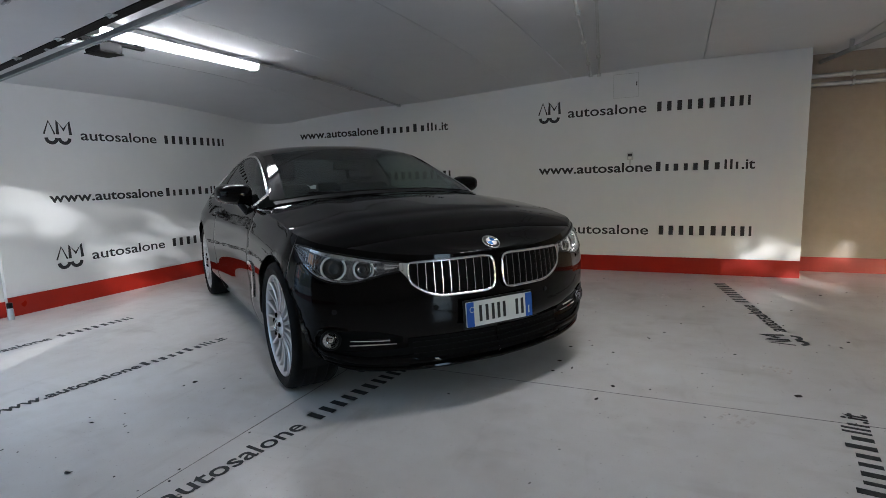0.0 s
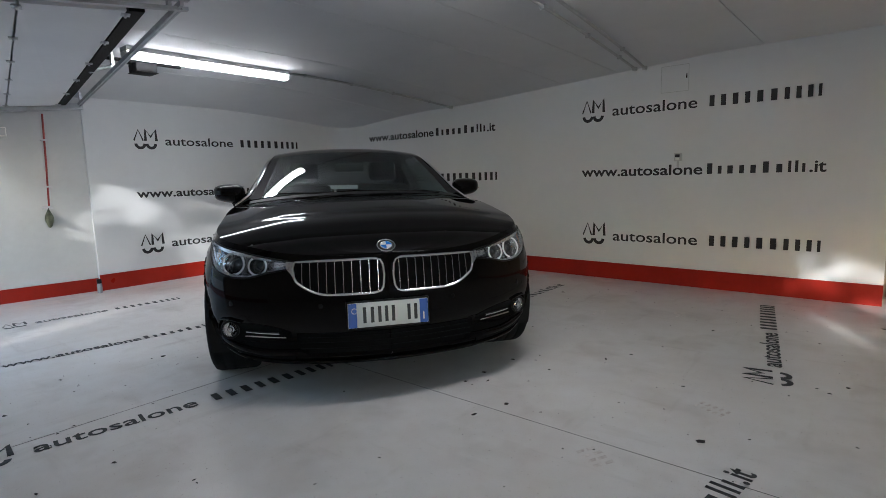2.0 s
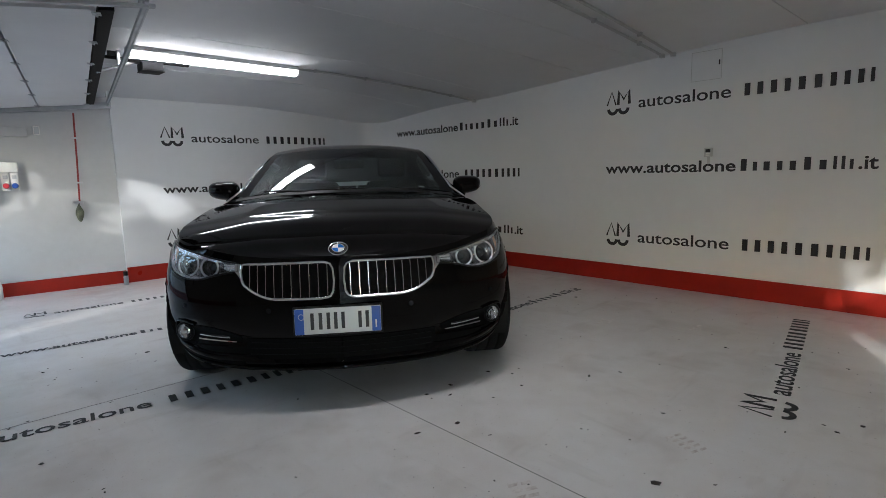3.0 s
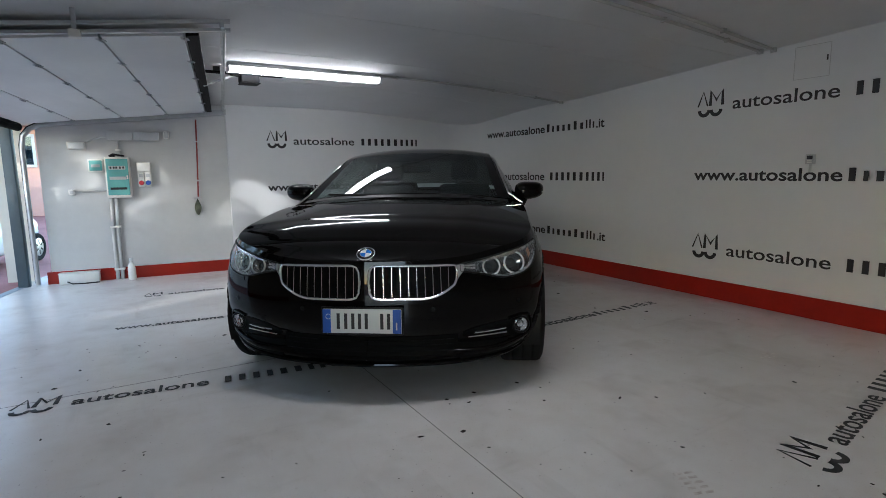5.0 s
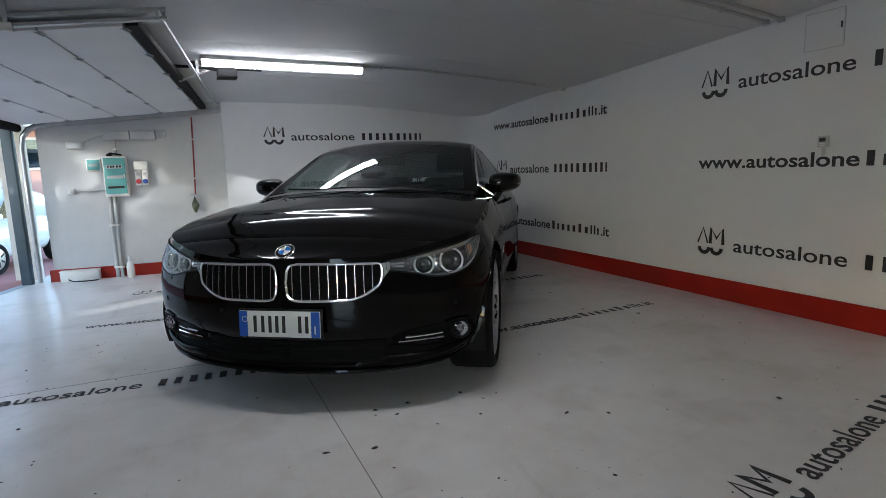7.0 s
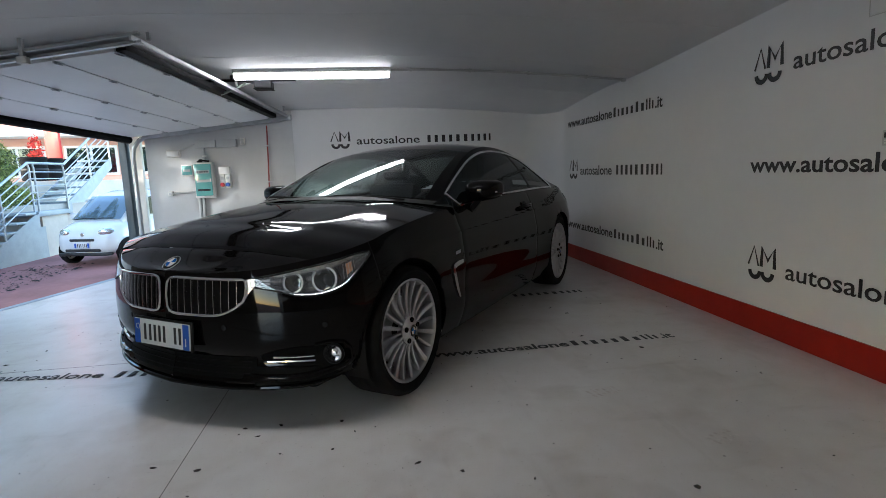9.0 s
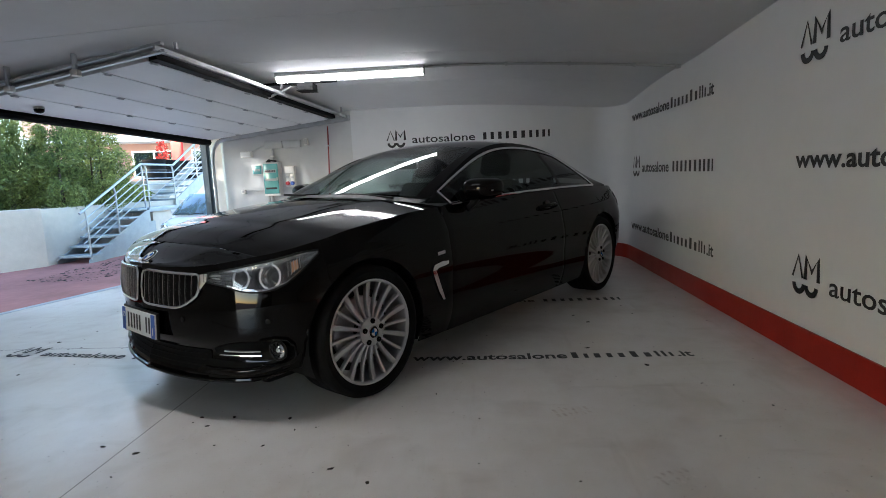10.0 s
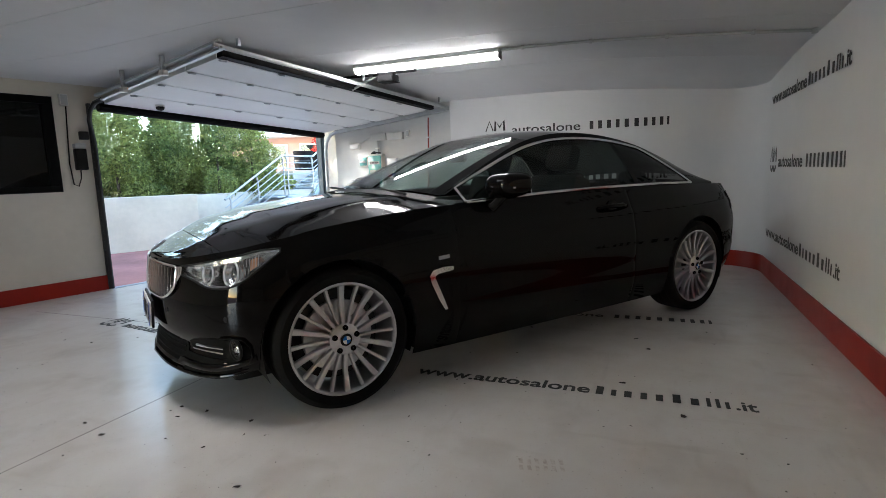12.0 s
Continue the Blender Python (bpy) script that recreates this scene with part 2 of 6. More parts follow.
def add_tube(bm, pts, r, sides=10, caps=True):
    """A round bar along a polyline."""
    pts = [Vector(p) for p in pts]
    rings, side = [], None
    for i, p in enumerate(pts):
        d = (pts[min(i + 1, len(pts) - 1)] - pts[max(i - 1, 0)]).normalized()
        if side is None:
            side = d.cross(Vector((0, 0, 1)) if abs(d.z) < 0.9 else Vector((1, 0, 0))).normalized()
        side = (side - d * side.dot(d)).normalized()
        up = d.cross(side)
        rr = r[i] if isinstance(r, (list, tuple)) else r
        rings.append([bm.verts.new(p + (side * math.cos(a) + up * math.sin(a)) * rr) for a in [2 * math.pi * k / sides for k in range(sides)]])
    for a, b in zip(rings, rings[1:]):
        for k in range(sides):
            bm.faces.new((a[k], a[(k + 1) % sides], b[(k + 1) % sides], b[k]))
    if caps:
        bm.faces.new(rings[0])
        bm.faces.new(rings[-1])
    return bm


def tube(pts, r, sides=10, caps=True):
    return add_tube(bmesh.new(), pts, r, sides, caps)


def lathe(profile, sides=48, closed=False):
    """Turn (radius, along) pairs round the y axis."""
    bm = bmesh.new()
    rings = [[bm.verts.new((r * math.cos(2 * math.pi * k / sides), a, r * math.sin(2 * math.pi * k / sides))) for k in range(sides)] for r, a in profile]
    pairs = list(zip(rings, rings[1:])) + ([(rings[-1], rings[0])] if closed else [])
    for a, b in pairs:
        for k in range(sides):
            bm.faces.new((a[k], a[(k + 1) % sides], b[(k + 1) % sides], b[k]))
    return bm


def extrude_shape(points, depth):
    """A flat outline in x, z with thickness along -y (front at y = 0)."""
    bm = bmesh.new()
    front = [bm.verts.new((x, 0, z)) for x, z in points]
    back = [bm.verts.new((x, depth, z)) for x, z in points]
    bm.faces.new(front)
    bm.faces.new(list(reversed(back)))
    n = len(points)
    for i in range(n):
        bm.faces.new((front[i], back[i], back[(i + 1) % n], front[(i + 1) % n]))
    return bm


def arc(cx, cz, r, a0, a1, n=12):
    return [(cx + r * math.cos(radians(a0 + (a1 - a0) * i / n)), cz + r * math.sin(radians(a0 + (a1 - a0) * i / n))) for i in range(n + 1)]


def wall_run(name, p0, p1, z0, z1, thick, mat, label, openings=(), side=1):
    """A straight wall from p0 to p1 (its inner face), thick away from the room, with openings (s0, s1, z0, z1)."""
    d = Vector((p1[0] - p0[0], p1[1] - p0[1], 0))
    length = d.length
    turn = pose(p0[0], p0[1], 0, 0, 0, math.degrees(math.atan2(d.y, d.x)))
    cuts = sorted({0.0, length, *[s for o in openings for s in o[:2]]})
    bm = bmesh.new()
    for a, b in zip(cuts, cuts[1:]):
        mid, spans = (a + b) / 2, [(z0, z1)]
        for o in openings:
            if o[0] < mid < o[1]:
                spans = [(z0, o[2]), (o[3], z1)]
        for lo, hi in spans:
            if hi - lo > 0.001:
                add_box(bm, a, b, 0, side * thick, lo, hi)
    bmesh.ops.remove_doubles(bm, verts=bm.verts, dist=0.0005)
    ob = part(name, bm, mat, smooth=None)
    ob.matrix_basis = turn
    return tagged(ob, label, "wall", kind="structure")


# ---- the setting ----
WALL_A, WALL_B = -5.212, 5.374


def ceiling_z(x, y=2.5):
    """The ceiling falls a little towards the white walls."""
    west, north = max(0.0, (-3.4 - x) / 1.8), max(0.0, (y - 3.2) / 2.17)
    fall = min(0.16, max(0.0, 0.04 + 0.055 * (-0.8 - x)))
    south_fall = 0.05 * min(1.0, max(0.0, (1.6 - y) / 1.2)) * min(1.0, max(0.0, (-0.4 - x) / 1.2))
    return 2.130 + 0.004 * (x + 1.0) - 0.13 * west ** 1.5 - fall * north ** 1.5 - south_fall


DOOR_L, DOOR_R = Vector((-2.60, -0.97, 0)), Vector((-5.47, -0.17, 0))     # feet of the doorway's jambs
DOOR_DIR = (DOOR_R - DOOR_L).normalized()
DOOR_YAW = math.degrees(math.atan2(DOOR_DIR.y, DOOR_DIR.x))
BEND = DOOR_L - DOOR_DIR * 1.6

bm = bmesh.new()
corners = [(-6.2, 7.0), (-6.2, -0.02), (DOOR_R.x - 0.3, DOOR_R.y + 0.02), (BEND.x, BEND.y - 0.06), (BEND.x + 0.05, BEND.y - 0.29), (9.2, BEND.y - 0.29), (9.2, 7.0)]
low, high = [bm.verts.new((x, y, -0.2)) for x, y in corners], [bm.verts.new((x, y, 0.0)) for x, y in corners]
bm.faces.new(low)
bm.faces.new(high)
for i in range(7):
    bm.faces.new((low[i], low[(i + 1) % 7], high[(i + 1) % 7], high[i]))
tagged(part("floor", bm, FLOOR_PAINT, smooth=None), "pale grey epoxy garage floor, scuffed and slightly glossy", "floor", kind="structure")

# ceiling: boards with open joints along y, in one mesh
bm = bmesh.new()
south = lambda x: min(-0.12, max(BEND.y, DOOR_L.y + (x - DOOR_L.x) * DOOR_DIR.y / DOOR_DIR.x)) - 0.10
edges = [-5.9, -4.0, -2.83, -1.66, -1.06, 0.20, 1.40, 2.6, 3.8, 5.0, 6.2, 7.4, 8.9]
for a, b in zip(edges, edges[1:]):
    cols = []
    for x in (a + 0.003, (a * 2 + b) / 3, (a + b * 2) / 3, b - 0.003):
        ys = [south(x) + (6.6 - south(x)) * k / 24 for k in range(25)]
        cols.append([[bm.verts.new((x, y, ceiling_z(x, y) + up)) for y in ys] for up in (0.0, 0.06)])
    for c, d in zip(cols, cols[1:]):
        for k in range(24):
            for up in (0, 1):
                bm.faces.new((c[up][k], d[up][k], d[up][k + 1], c[up][k + 1]))
        for k in (0, 24):
            bm.faces.new((c[0][k], d[0][k], d[1][k], c[1][k]))
    for c in (cols[0], cols[-1]):
        for k in range(24):
            bm.faces.new((c[0][k], c[0][k + 1], c[1][k + 1], c[1][k]))
tagged(part("ceiling", bm, CEILING_PAINT, smooth=None), "painted grey-white ceiling boards with thin open joints", "ceiling", kind="structure")
tagged(part("roof_slab", box(-6.2, 9.2, BEND.y - 0.26, 7.0, 2.48, 2.66), CONCRETE, smooth=None), "concrete slab over the garage ceiling", "ceiling", kind="structure")

# white wall that turns a rounded corner from the short side to the long side
R_CORNER = 0.42
outline = [(WALL_A, 1.945)]
outline += [(WALL_A + R_CORNER - R_CORNER * math.cos(radians(a)), WALL_B - R_CORNER + R_CORNER * math.sin(radians(a))) for a in range(0, 91, 9)]
outline += [(1.10, WALL_B)]


def ribbon(points, z0, z1, thick, top=None):
    """A standing strip along a plan outline, with thickness to the left of its way."""
    bm = bmesh.new()
    pts = [Vector((x, y, 0)) for x, y in points]
    cols = []
    for i, p in enumerate(pts):
        d = (pts[min(i + 1, len(pts) - 1)] - pts[max(i - 1, 0)]).normalized()
        nrm = Vector((-d.y, d.x, 0)) * thick
        zt = top(p.x) if top else z1
        cols.append([bm.verts.new((q.x, q.y, z)) for q, z in ((p, z0), (p, zt), (p + nrm, zt), (p + nrm, z0))])
    for a, b in zip(cols, cols[1:]):
        for k in range(4):
            bm.faces.new((a[k], a[(k + 1) % 4], b[(k + 1) % 4], b[k]))
    bm.faces.new(cols[0])
    bm.faces.new(cols[-1])
    return bm


tagged(part("wall_north", ribbon(outline, 0.0, 2.0, 0.22, lambda x: ceiling_z(x) + 0.05), WHITE_PANEL, smooth=30),
       "smooth white showroom wall with a rounded corner and black lettering", "wall", kind="structure")
base_line = [(WALL_A + 0.012, 1.945)] + [(WALL_A + R_CORNER - (R_CORNER - 0.012) * math.cos(radians(a)), WALL_B - R_CORNER + (R_CORNER - 0.012) * math.sin(radians(a))) for a in range(0, 91, 9)] + [(1.10, WALL_B - 0.012)]
tagged(part("baseboard", ribbon(base_line, 0.0, 0.168, 0.011), RED_PAINT, smooth=30), "red painted baseboard along the white wall", "baseboard", kind="structure")

# plainer grey wall with the electrics, next to the doorway
C0, C1 = (-5.252, 1.945), (-5.475, -0.05)
wall_run("wall_west", (-5.459, 0.09), C0, 0, 2.02, 0.3, GREY_WALL, "grey plastered garage wall carrying electrical boxes", side=1)
cdir = math.degrees(math.atan2(C0[1] - C1[1], C0[0] - C1[0]))
tagged(part("baseboard", box(0.10, 2.005, -0.012, -0.001, 0, 0.135), RED_PAINT, m=pose(C1[0], C1[1], 0, 0, 0, cdir), smooth=None), "red painted baseboard on the grey wall", "baseboard", kind="structure")

# doorway wall with the window beside it, then on eastwards with a second doorway behind the camera
span = (DOOR_R - DOOR_L).length
wall_run("wall_south", DOOR_R + DOOR_DIR * 0.35, BEND, 0, 2.20, 0.28, CREAM_WALL, "cream plastered wall beside the garage doorway",
         openings=((0.04, 0.35 + span, 0.0, 1.90), (0.35 + span + 0.33, 0.35 + span + 1.15, 1.04, 1.93)), side=-1)
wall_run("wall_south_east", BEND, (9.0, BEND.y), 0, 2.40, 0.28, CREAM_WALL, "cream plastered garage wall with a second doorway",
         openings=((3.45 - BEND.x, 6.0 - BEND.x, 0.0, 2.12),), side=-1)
wall_run("wall_east", (8.8, BEND.y), (8.8, 6.4), 0, 2.5, 0.25, CREAM_WALL, "cream plastered end wall of the garage", side=-1)
wall_run("wall_north_east", (0.9, 5.80), (8.8, 5.80), 0, 2.5, 0.25, SHADED_BEIGE, "beige plastered recessed wall, darkened in colour for its shade", side=1)
wall_run("wall_return", (1.10, 5.62), (1.10, 5.80), 0, 2.2, 0.2, CREAM_WALL, "short return of the cream wall", side=1)
tagged(part("baseboard", box(1.12, 8.7, 5.785, 5.797, 0, 0.15), RED_PAINT, smooth=None), "red painted baseboard on the cream wall", "baseboard", kind="structure")
tagged(part("baseboard", box(0, span - 0.001 - span + 1.60, 0.001, 0.014, 0, 0.15), RED_PAINT, m=pose(DOOR_L.x, DOOR_L.y, 0, 0, 0, DOOR_YAW + 180), smooth=None),
       "red painted baseboard beside the doorway", "baseboard", kind="structure")

# ground outside, red paving and the retaining wall
tagged(part("ground", box(-400, 400, -400, 400, -0.32, -0.22), SOIL, smooth=None), "bare earth and verge around the building", "ground", kind="structure")
tagged(part("pavement", box(-30, 30, -30, -0.05, -0.12, -0.012, m=pose(0, 0, 0, 0, 0, 0)), RED_PAVING, smooth=None), "faded red paved forecourt with leaf litter", "pavement", kind="structure")

sky_window("daylight_door", (DOOR_L + DOOR_R) / 2 + Vector((-0.02, -0.30, 1.0)), (DOOR_L + DOOR_R) / 2 + Vector((0.8, 3.0, -0.6)), 2.8, 1.7, 9, (0.76, 0.90, 1.0))
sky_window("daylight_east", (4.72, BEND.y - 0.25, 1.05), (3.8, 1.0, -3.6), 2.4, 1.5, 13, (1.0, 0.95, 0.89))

# ---- lettering ----
def word_mesh(text, width, height, bold=0.020):
    """Flat letters in x, z from the built-in font, scaled to a width; height is that of a capital."""
    c = bpy.data.curves.new("word", "FONT")
    c.body, c.size, c.offset, c.extrude, c.resolution_u = text, 1.0, bold, 0.004, 3
    ob = bpy.data.objects.new("word", c)
    me = bpy.data.meshes.new_from_object(ob)
    bpy.data.objects.remove(ob)
    co = np.empty(len(me.vertices) * 3, dtype=np.float32)
    me.vertices.foreach_get("co", co)
    co = co.reshape(-1, 3)
    x0, x1 = co[:, 0].min(), co[:, 0].max()
    out = np.empty_like(co)
    out[:, 0] = (co[:, 0] - x0) * width / (x1 - x0)
    out[:, 1] = -(co[:, 2] + 0.004) * 0.12
    out[:, 2] = co[:, 1] * height / 0.70
    me.vertices.foreach_set("co", out.ravel())
    me.update()
    return me


def name_strokes(parent, mat, widths, width, x, heights, fill=0.44):
    """A row of plain upright strokes, one for each letter of a name."""
    unit = width / sum(widths)
    for w, h in zip(widths, heights):
        half = w * unit * fill / 2
        part("stroke", box(-half, half, -0.0012, 0.0, 0, h), mat, parent, smooth=None, m=pose(x + w * unit / 2, 0, 0))
        x += w * unit


def stroke(bm, pts, w):
    """A flat band of width w along points in x, z."""
    pts = [Vector((x, 0, z)) for x, z in pts]
    cols = []
    for i, p in enumerate(pts):
        d = (pts[min(i + 1, len(pts) - 1)] - pts[max(i - 1, 0)]).normalized()
        nrm = Vector((-d.z, 0, d.x)) * w / 2
        cols.append([bm.verts.new(q + Vector((0, y, 0))) for q, y in ((p - nrm, 0), (p + nrm, 0), (p + nrm, -0.0012), (p - nrm, -0.0012))])
    for a, b in zip(cols, cols[1:]):
        for k in range(4):
            bm.faces.new((a[k], a[(k + 1) % 4], b[(k + 1) % 4], b[k]))
    bm.faces.new(cols[0])
    bm.faces.new(cols[-1])


def logo_mesh(w, h):
    """The mark of the showroom: a peak, a double peak and two half rings below."""
    bm = bmesh.new()
    z0 = h * 0.40
    stroke(bm, [(0.02 * w, z0), (0.22 * w, h), (0.40 * w, z0)], 0.060 * w)
    stroke(bm, [(0.50 * w, z0), (0.52 * w, h), (0.73 * w, h * 0.62), (0.95 * w, h), (0.97 * w, z0)], 0.115 * w)
    for cx in (0.27, 0.73):
        bmo = [(x, z) for x, z in arc(cx * w, h * 0.24, 0.185 * w, 180, 360, 14)]
        stroke(bm, bmo, 0.125 * w)
    return bm


NAME_W = (1, 1, 1.05, 0.95, 1.1, 1.1, 0.9, 0.85, 0.85, 0.55)
LOW_W = (1, 0.7, 1, 0.85, 0.95, 1, 1, 0.5, 0.5, 0.5)


def brand_line(where, mat, length, cap, kind, label, group):
    """One line of lettering on a wall or the floor, reading along the local x, standing in x, z."""
    t = thing("wall_lettering" if "wall" in group else "floor_lettering", label, "lettering", where, group)
    if kind == "mark":
        k = length / 2.07
        part("mark", logo_mesh(0.242 * k, cap * 2.2), mat, t, m=pose(0, 0, -cap * 0.42))
        part("word", word_mesh("autosalone", 0.80 * k, cap * 1.06, 0.010), mat, t, m=pose(0.325 * k, 0, 0))
        name_strokes(t, mat, NAME_W, 0.87 * k, 1.20 * k, [cap] * 10)
    else:
        k = length / 2.12
        part("word", word_mesh("www.autosalone", 1.19 * k, cap), mat, t)
        tall = {0: 1, 5: 1, 7: 1, 8: 1}
        name_strokes(t, mat, LOW_W, 0.79 * k, 1.20 * k, [cap * (1.0 if i in tall else 0.74) for i in range(10)])
        part("word", word_mesh(".it", 0.115 * k, cap), mat, t, m=pose(2.005 * k, 0, 0))
    return t


ON_B = lambda x, z: pose(x, WALL_B - 0.0025, z)
ON_A = lambda y, z: pose(WALL_A + 0.0025, y, z, 0, 0, 90)
for (x, z, length, kind) in ((-1.435, 1.665, 2.07, "mark"), (-1.435, 1.062, 2.12, "site"), (-1.415, 0.402, 2.11, "mark"),
                             (-4.72, 1.625, 2.19, "site"), (-4.66, 1.045, 2.16, "mark"), (-4.72, 0.385, 2.25, "site")):
    brand_line(ON_B(x, z), LETTER_BLACK, length, 0.096, kind,
               "black lettering with the showroom mark on the white wall" if kind == "mark" else "black web address lettered on the white wall", "wall lettering")
for (y, z, length, kind) in ((2.405, 1.530, 2.10, "mark"), (2.385, 0.955, 2.10, "site"), (2.375, 0.385, 2.10, "mark")):
    brand_line(ON_A(y, z), LETTER_BLACK, length, 0.090, kind,
               "black lettering with the showroom mark on the white wall" if kind == "mark" else "black web address lettered on the white wall", "wall lettering")
ON_FLOOR = lambda x, y, turn: pose(x, y, 0.0015) @ pose(0, 0, 0, 0, 0, turn) @ pose(0, 0, 0, -90)
for (x, y, turn, length, cap, kind) in ((-1.605, 0.27, 82, 1.70, 0.092, "mark"), (-3.02, 0.70, 83.5, 1.39, 0.085, "site"), (-4.18, 0.93, 85.5, 1.34, 0.085, "mark"),
                                        (-1.33, 3.14, 90, 1.66, 0.095, "site"), (-2.735, 3.15, 90, 1.60, 0.085, "mark"),
                                        (0.745, 3.11, 99.5, 1.86, 0.10, "mark"), (0.56, 0.48, 82, 1.66, 0.10, "site")):
    brand_line(ON_FLOOR(x, y, turn), FLOOR_LETTER, length, cap, kind,
               "worn black lettering with the showroom mark on the floor" if kind == "mark" else "worn black web address lettered on the floor", "floor lettering")

# ---- the black coupe ----
KX, KY, KZ = 1.040, 1.050, 1.040
CAR_POSE = pose(-1.368, 2.273, 0, 0, 0, -35.6)


def spline(keys, t):
    """Catmull-Rom through keys at 0, 1, 2, ..."""
    n = len(keys) - 1
    i = min(max(int(math.floor(t)), 0), n - 1)
    f = t - i
    p1, p2 = np.array(keys[i], float), np.array(keys[i + 1], float)
    p0 = np.array(keys[i - 1], float) if i > 0 else 2 * p1 - p2
    p3 = np.array(keys[i + 2], float) if i + 2 <= n else 2 * p2 - p1
    return 0.5 * (2 * p1 + (p2 - p0) * f + (2 * p0 - 5 * p1 + 4 * p2 - p3) * f * f + (3 * p1 - p0 - 3 * p2 + p3) * f ** 3)


# half plan outline at the widest level, from the nose round to the tail: x ahead of the front axle, y to the left
PLAN = [(0.690, 0.0), (0.662, 0.25), (0.600, 0.478), (0.508, 0.675), (0.388, 0.826), (0.212, 0.892), (0.0, 0.901), (-0.5, 0.893), (-1.2, 0.884),
        (-1.95, 0.893), (-2.50, 0.912), (-2.86, 0.905), (-3.16, 0.86), (-3.34, 0.76), (-3.46, 0.48), (-3.50, 0.0)]
TOP = (0.696, 0.699, 0.714, 0.745, 0.775, 0.803, 0.836, 0.884, 0.892, 0.900, 0.908, 0.908, 0.900, 0.895, 0.895, 0.900)
LOW = (0.185, 0.185, 0.188, 0.202, 0.240, 0.225, 0.180, 0.165, 0.160, 0.165, 0.185, 0.21, 0.25, 0.27, 0.28, 0.28)
INSET = (0.022, 0.024, 0.034, 0.058, 0.072, 0.082, 0.087, 0.075, 0.083, 0.092, 0.11, 0.125, 0.11, 0.09, 0.07, 0.07)
FOOT = (0.02, 0.02, 0.02, 0.03, 0.05, 0.06, 0.06, 0.065, 0.065, 0.065, 0.06, 0.05, 0.05, 0.05, 0.05, 0.05)


def key(values, s):
    return float(spline([(v,) for v in values], s)[0])


def body_point(s, v):
    """The car's lower skin on its left: s along the plan, v from sill (0) to shoulder (1)."""
    p, q = spline(PLAN, s), spline(PLAN, s + 0.01) - spline(PLAN, s - 0.01)
    q /= np.linalg.norm(q)
    inward = np.array((q[1], -q[0]))
    inward = inward if inward @ (np.array((-1.5, 0)) - p) > 0 else -inward
    top, low = key(TOP, s), key(LOW, s)
    d = key(INSET, s) * max(0.0, (v - 0.52) / 0.48) ** 1.9 + key(FOOT, s) * max(0.0, (0.30 - v) / 0.30) ** 1.6
    side = min(max((s - 4.5) / 1.2, 0), 1) * min(max((13.0 - s) / 1.0, 0), 1)
    d += side * (0.010 * math.exp(-((v - 0.34) / 0.13) ** 2) - 0.007 * math.exp(-((v - 0.80) / 0.035) ** 2))
    nose = min(max((4.2 - s) / 1.0, 0), 1)
    d += nose * (0.030 * math.exp(-((v - 0.23) / 0.085) ** 2) - 0.018 * math.exp(-((v - 0.05) / 0.04) ** 2))
    x, y = p + inward * d
    return Vector((x * KX, max(y, 0.0) * KY, (low + (top - low) * v) * KZ))


def v_of(s, z):
    return (z - key(LOW, s)) / (key(TOP, s) - key(LOW, s))


def skin(s, z, out=0.0):
    """A point of the left skin at height z, pushed out along the normal."""
    v = v_of(s, z)
    p = body_point(s, v)
    if out:
        e = 0.02
        n = (body_point(s + e, v) - body_point(s - e, v)).cross(body_point(s, v + e) - body_point(s, v - e)).normalized()
        if n.dot(p - Vector((-1.5, 0, 0.4))) < 0:
            n = -n
        p = p + n * out
    return p


def flip(p):
    return Vector((p.x, -p.y, p.z))


def grid_mesh(rows, mirror=False):
    """A sheet of quads through rows of points."""
    bm = bmesh.new()
    for side in ((1, -1) if mirror else (1,)):
        vs = [[bm.verts.new((p.x, p.y * side, p.z)) for p in r] for r in rows]
        for a, b in zip(vs, vs[1:]):
            for i in range(len(a) - 1):
                bm.faces.new((a[i], a[i + 1], b[i + 1], b[i]))
    if mirror:
        bmesh.ops.remove_doubles(bm, verts=bm.verts, dist=0.0004)
    return bm


car = thing("coupe_car", "glossy black two-door coupe parked on the garage floor", "car", CAR_POSE)

HUBS = ((0.0, 0.325), (-2.70, 0.325))
ARCH = 0.362

# lamp outlines on the skin: s from the inner to the outer end, lower and upper height
LAMP_S = (1.90, 4.74)


def lamp_low(s):
    return float(spline([(0.641,), (0.623,), (0.599,), (0.600,), (0.628,), (0.685,), (0.744,)], 6 * (s - LAMP_S[0]) / (LAMP_S[1] - LAMP_S[0]))[0])


def lamp_top(s):
    return float(spline([(0.675,), (0.690,), (0.707,), (0.724,), (0.740,), (0.754,), (0.758,)], 6 * (s - LAMP_S[0]) / (LAMP_S[1] - LAMP_S[0]))[0])


# panels of the skin, split at the shut lines
SEAMS = (4.86, 7.20, 9.08, 12.2)
NAMES = ("front_bumper", "front_wing", "door", "rear_quarter", "rear_bumper")
s_list = sorted({round(0.08 * i, 3) for i in range(int(15 / 0.08) + 1)} | {15.0} | {q + e for q in SEAMS for e in (-0.007, 0.0, 0.007)} | set(LAMP_S))
v_list = [i / 34 for i in range(35)]


J_LOW, J_TOP = 24, 31


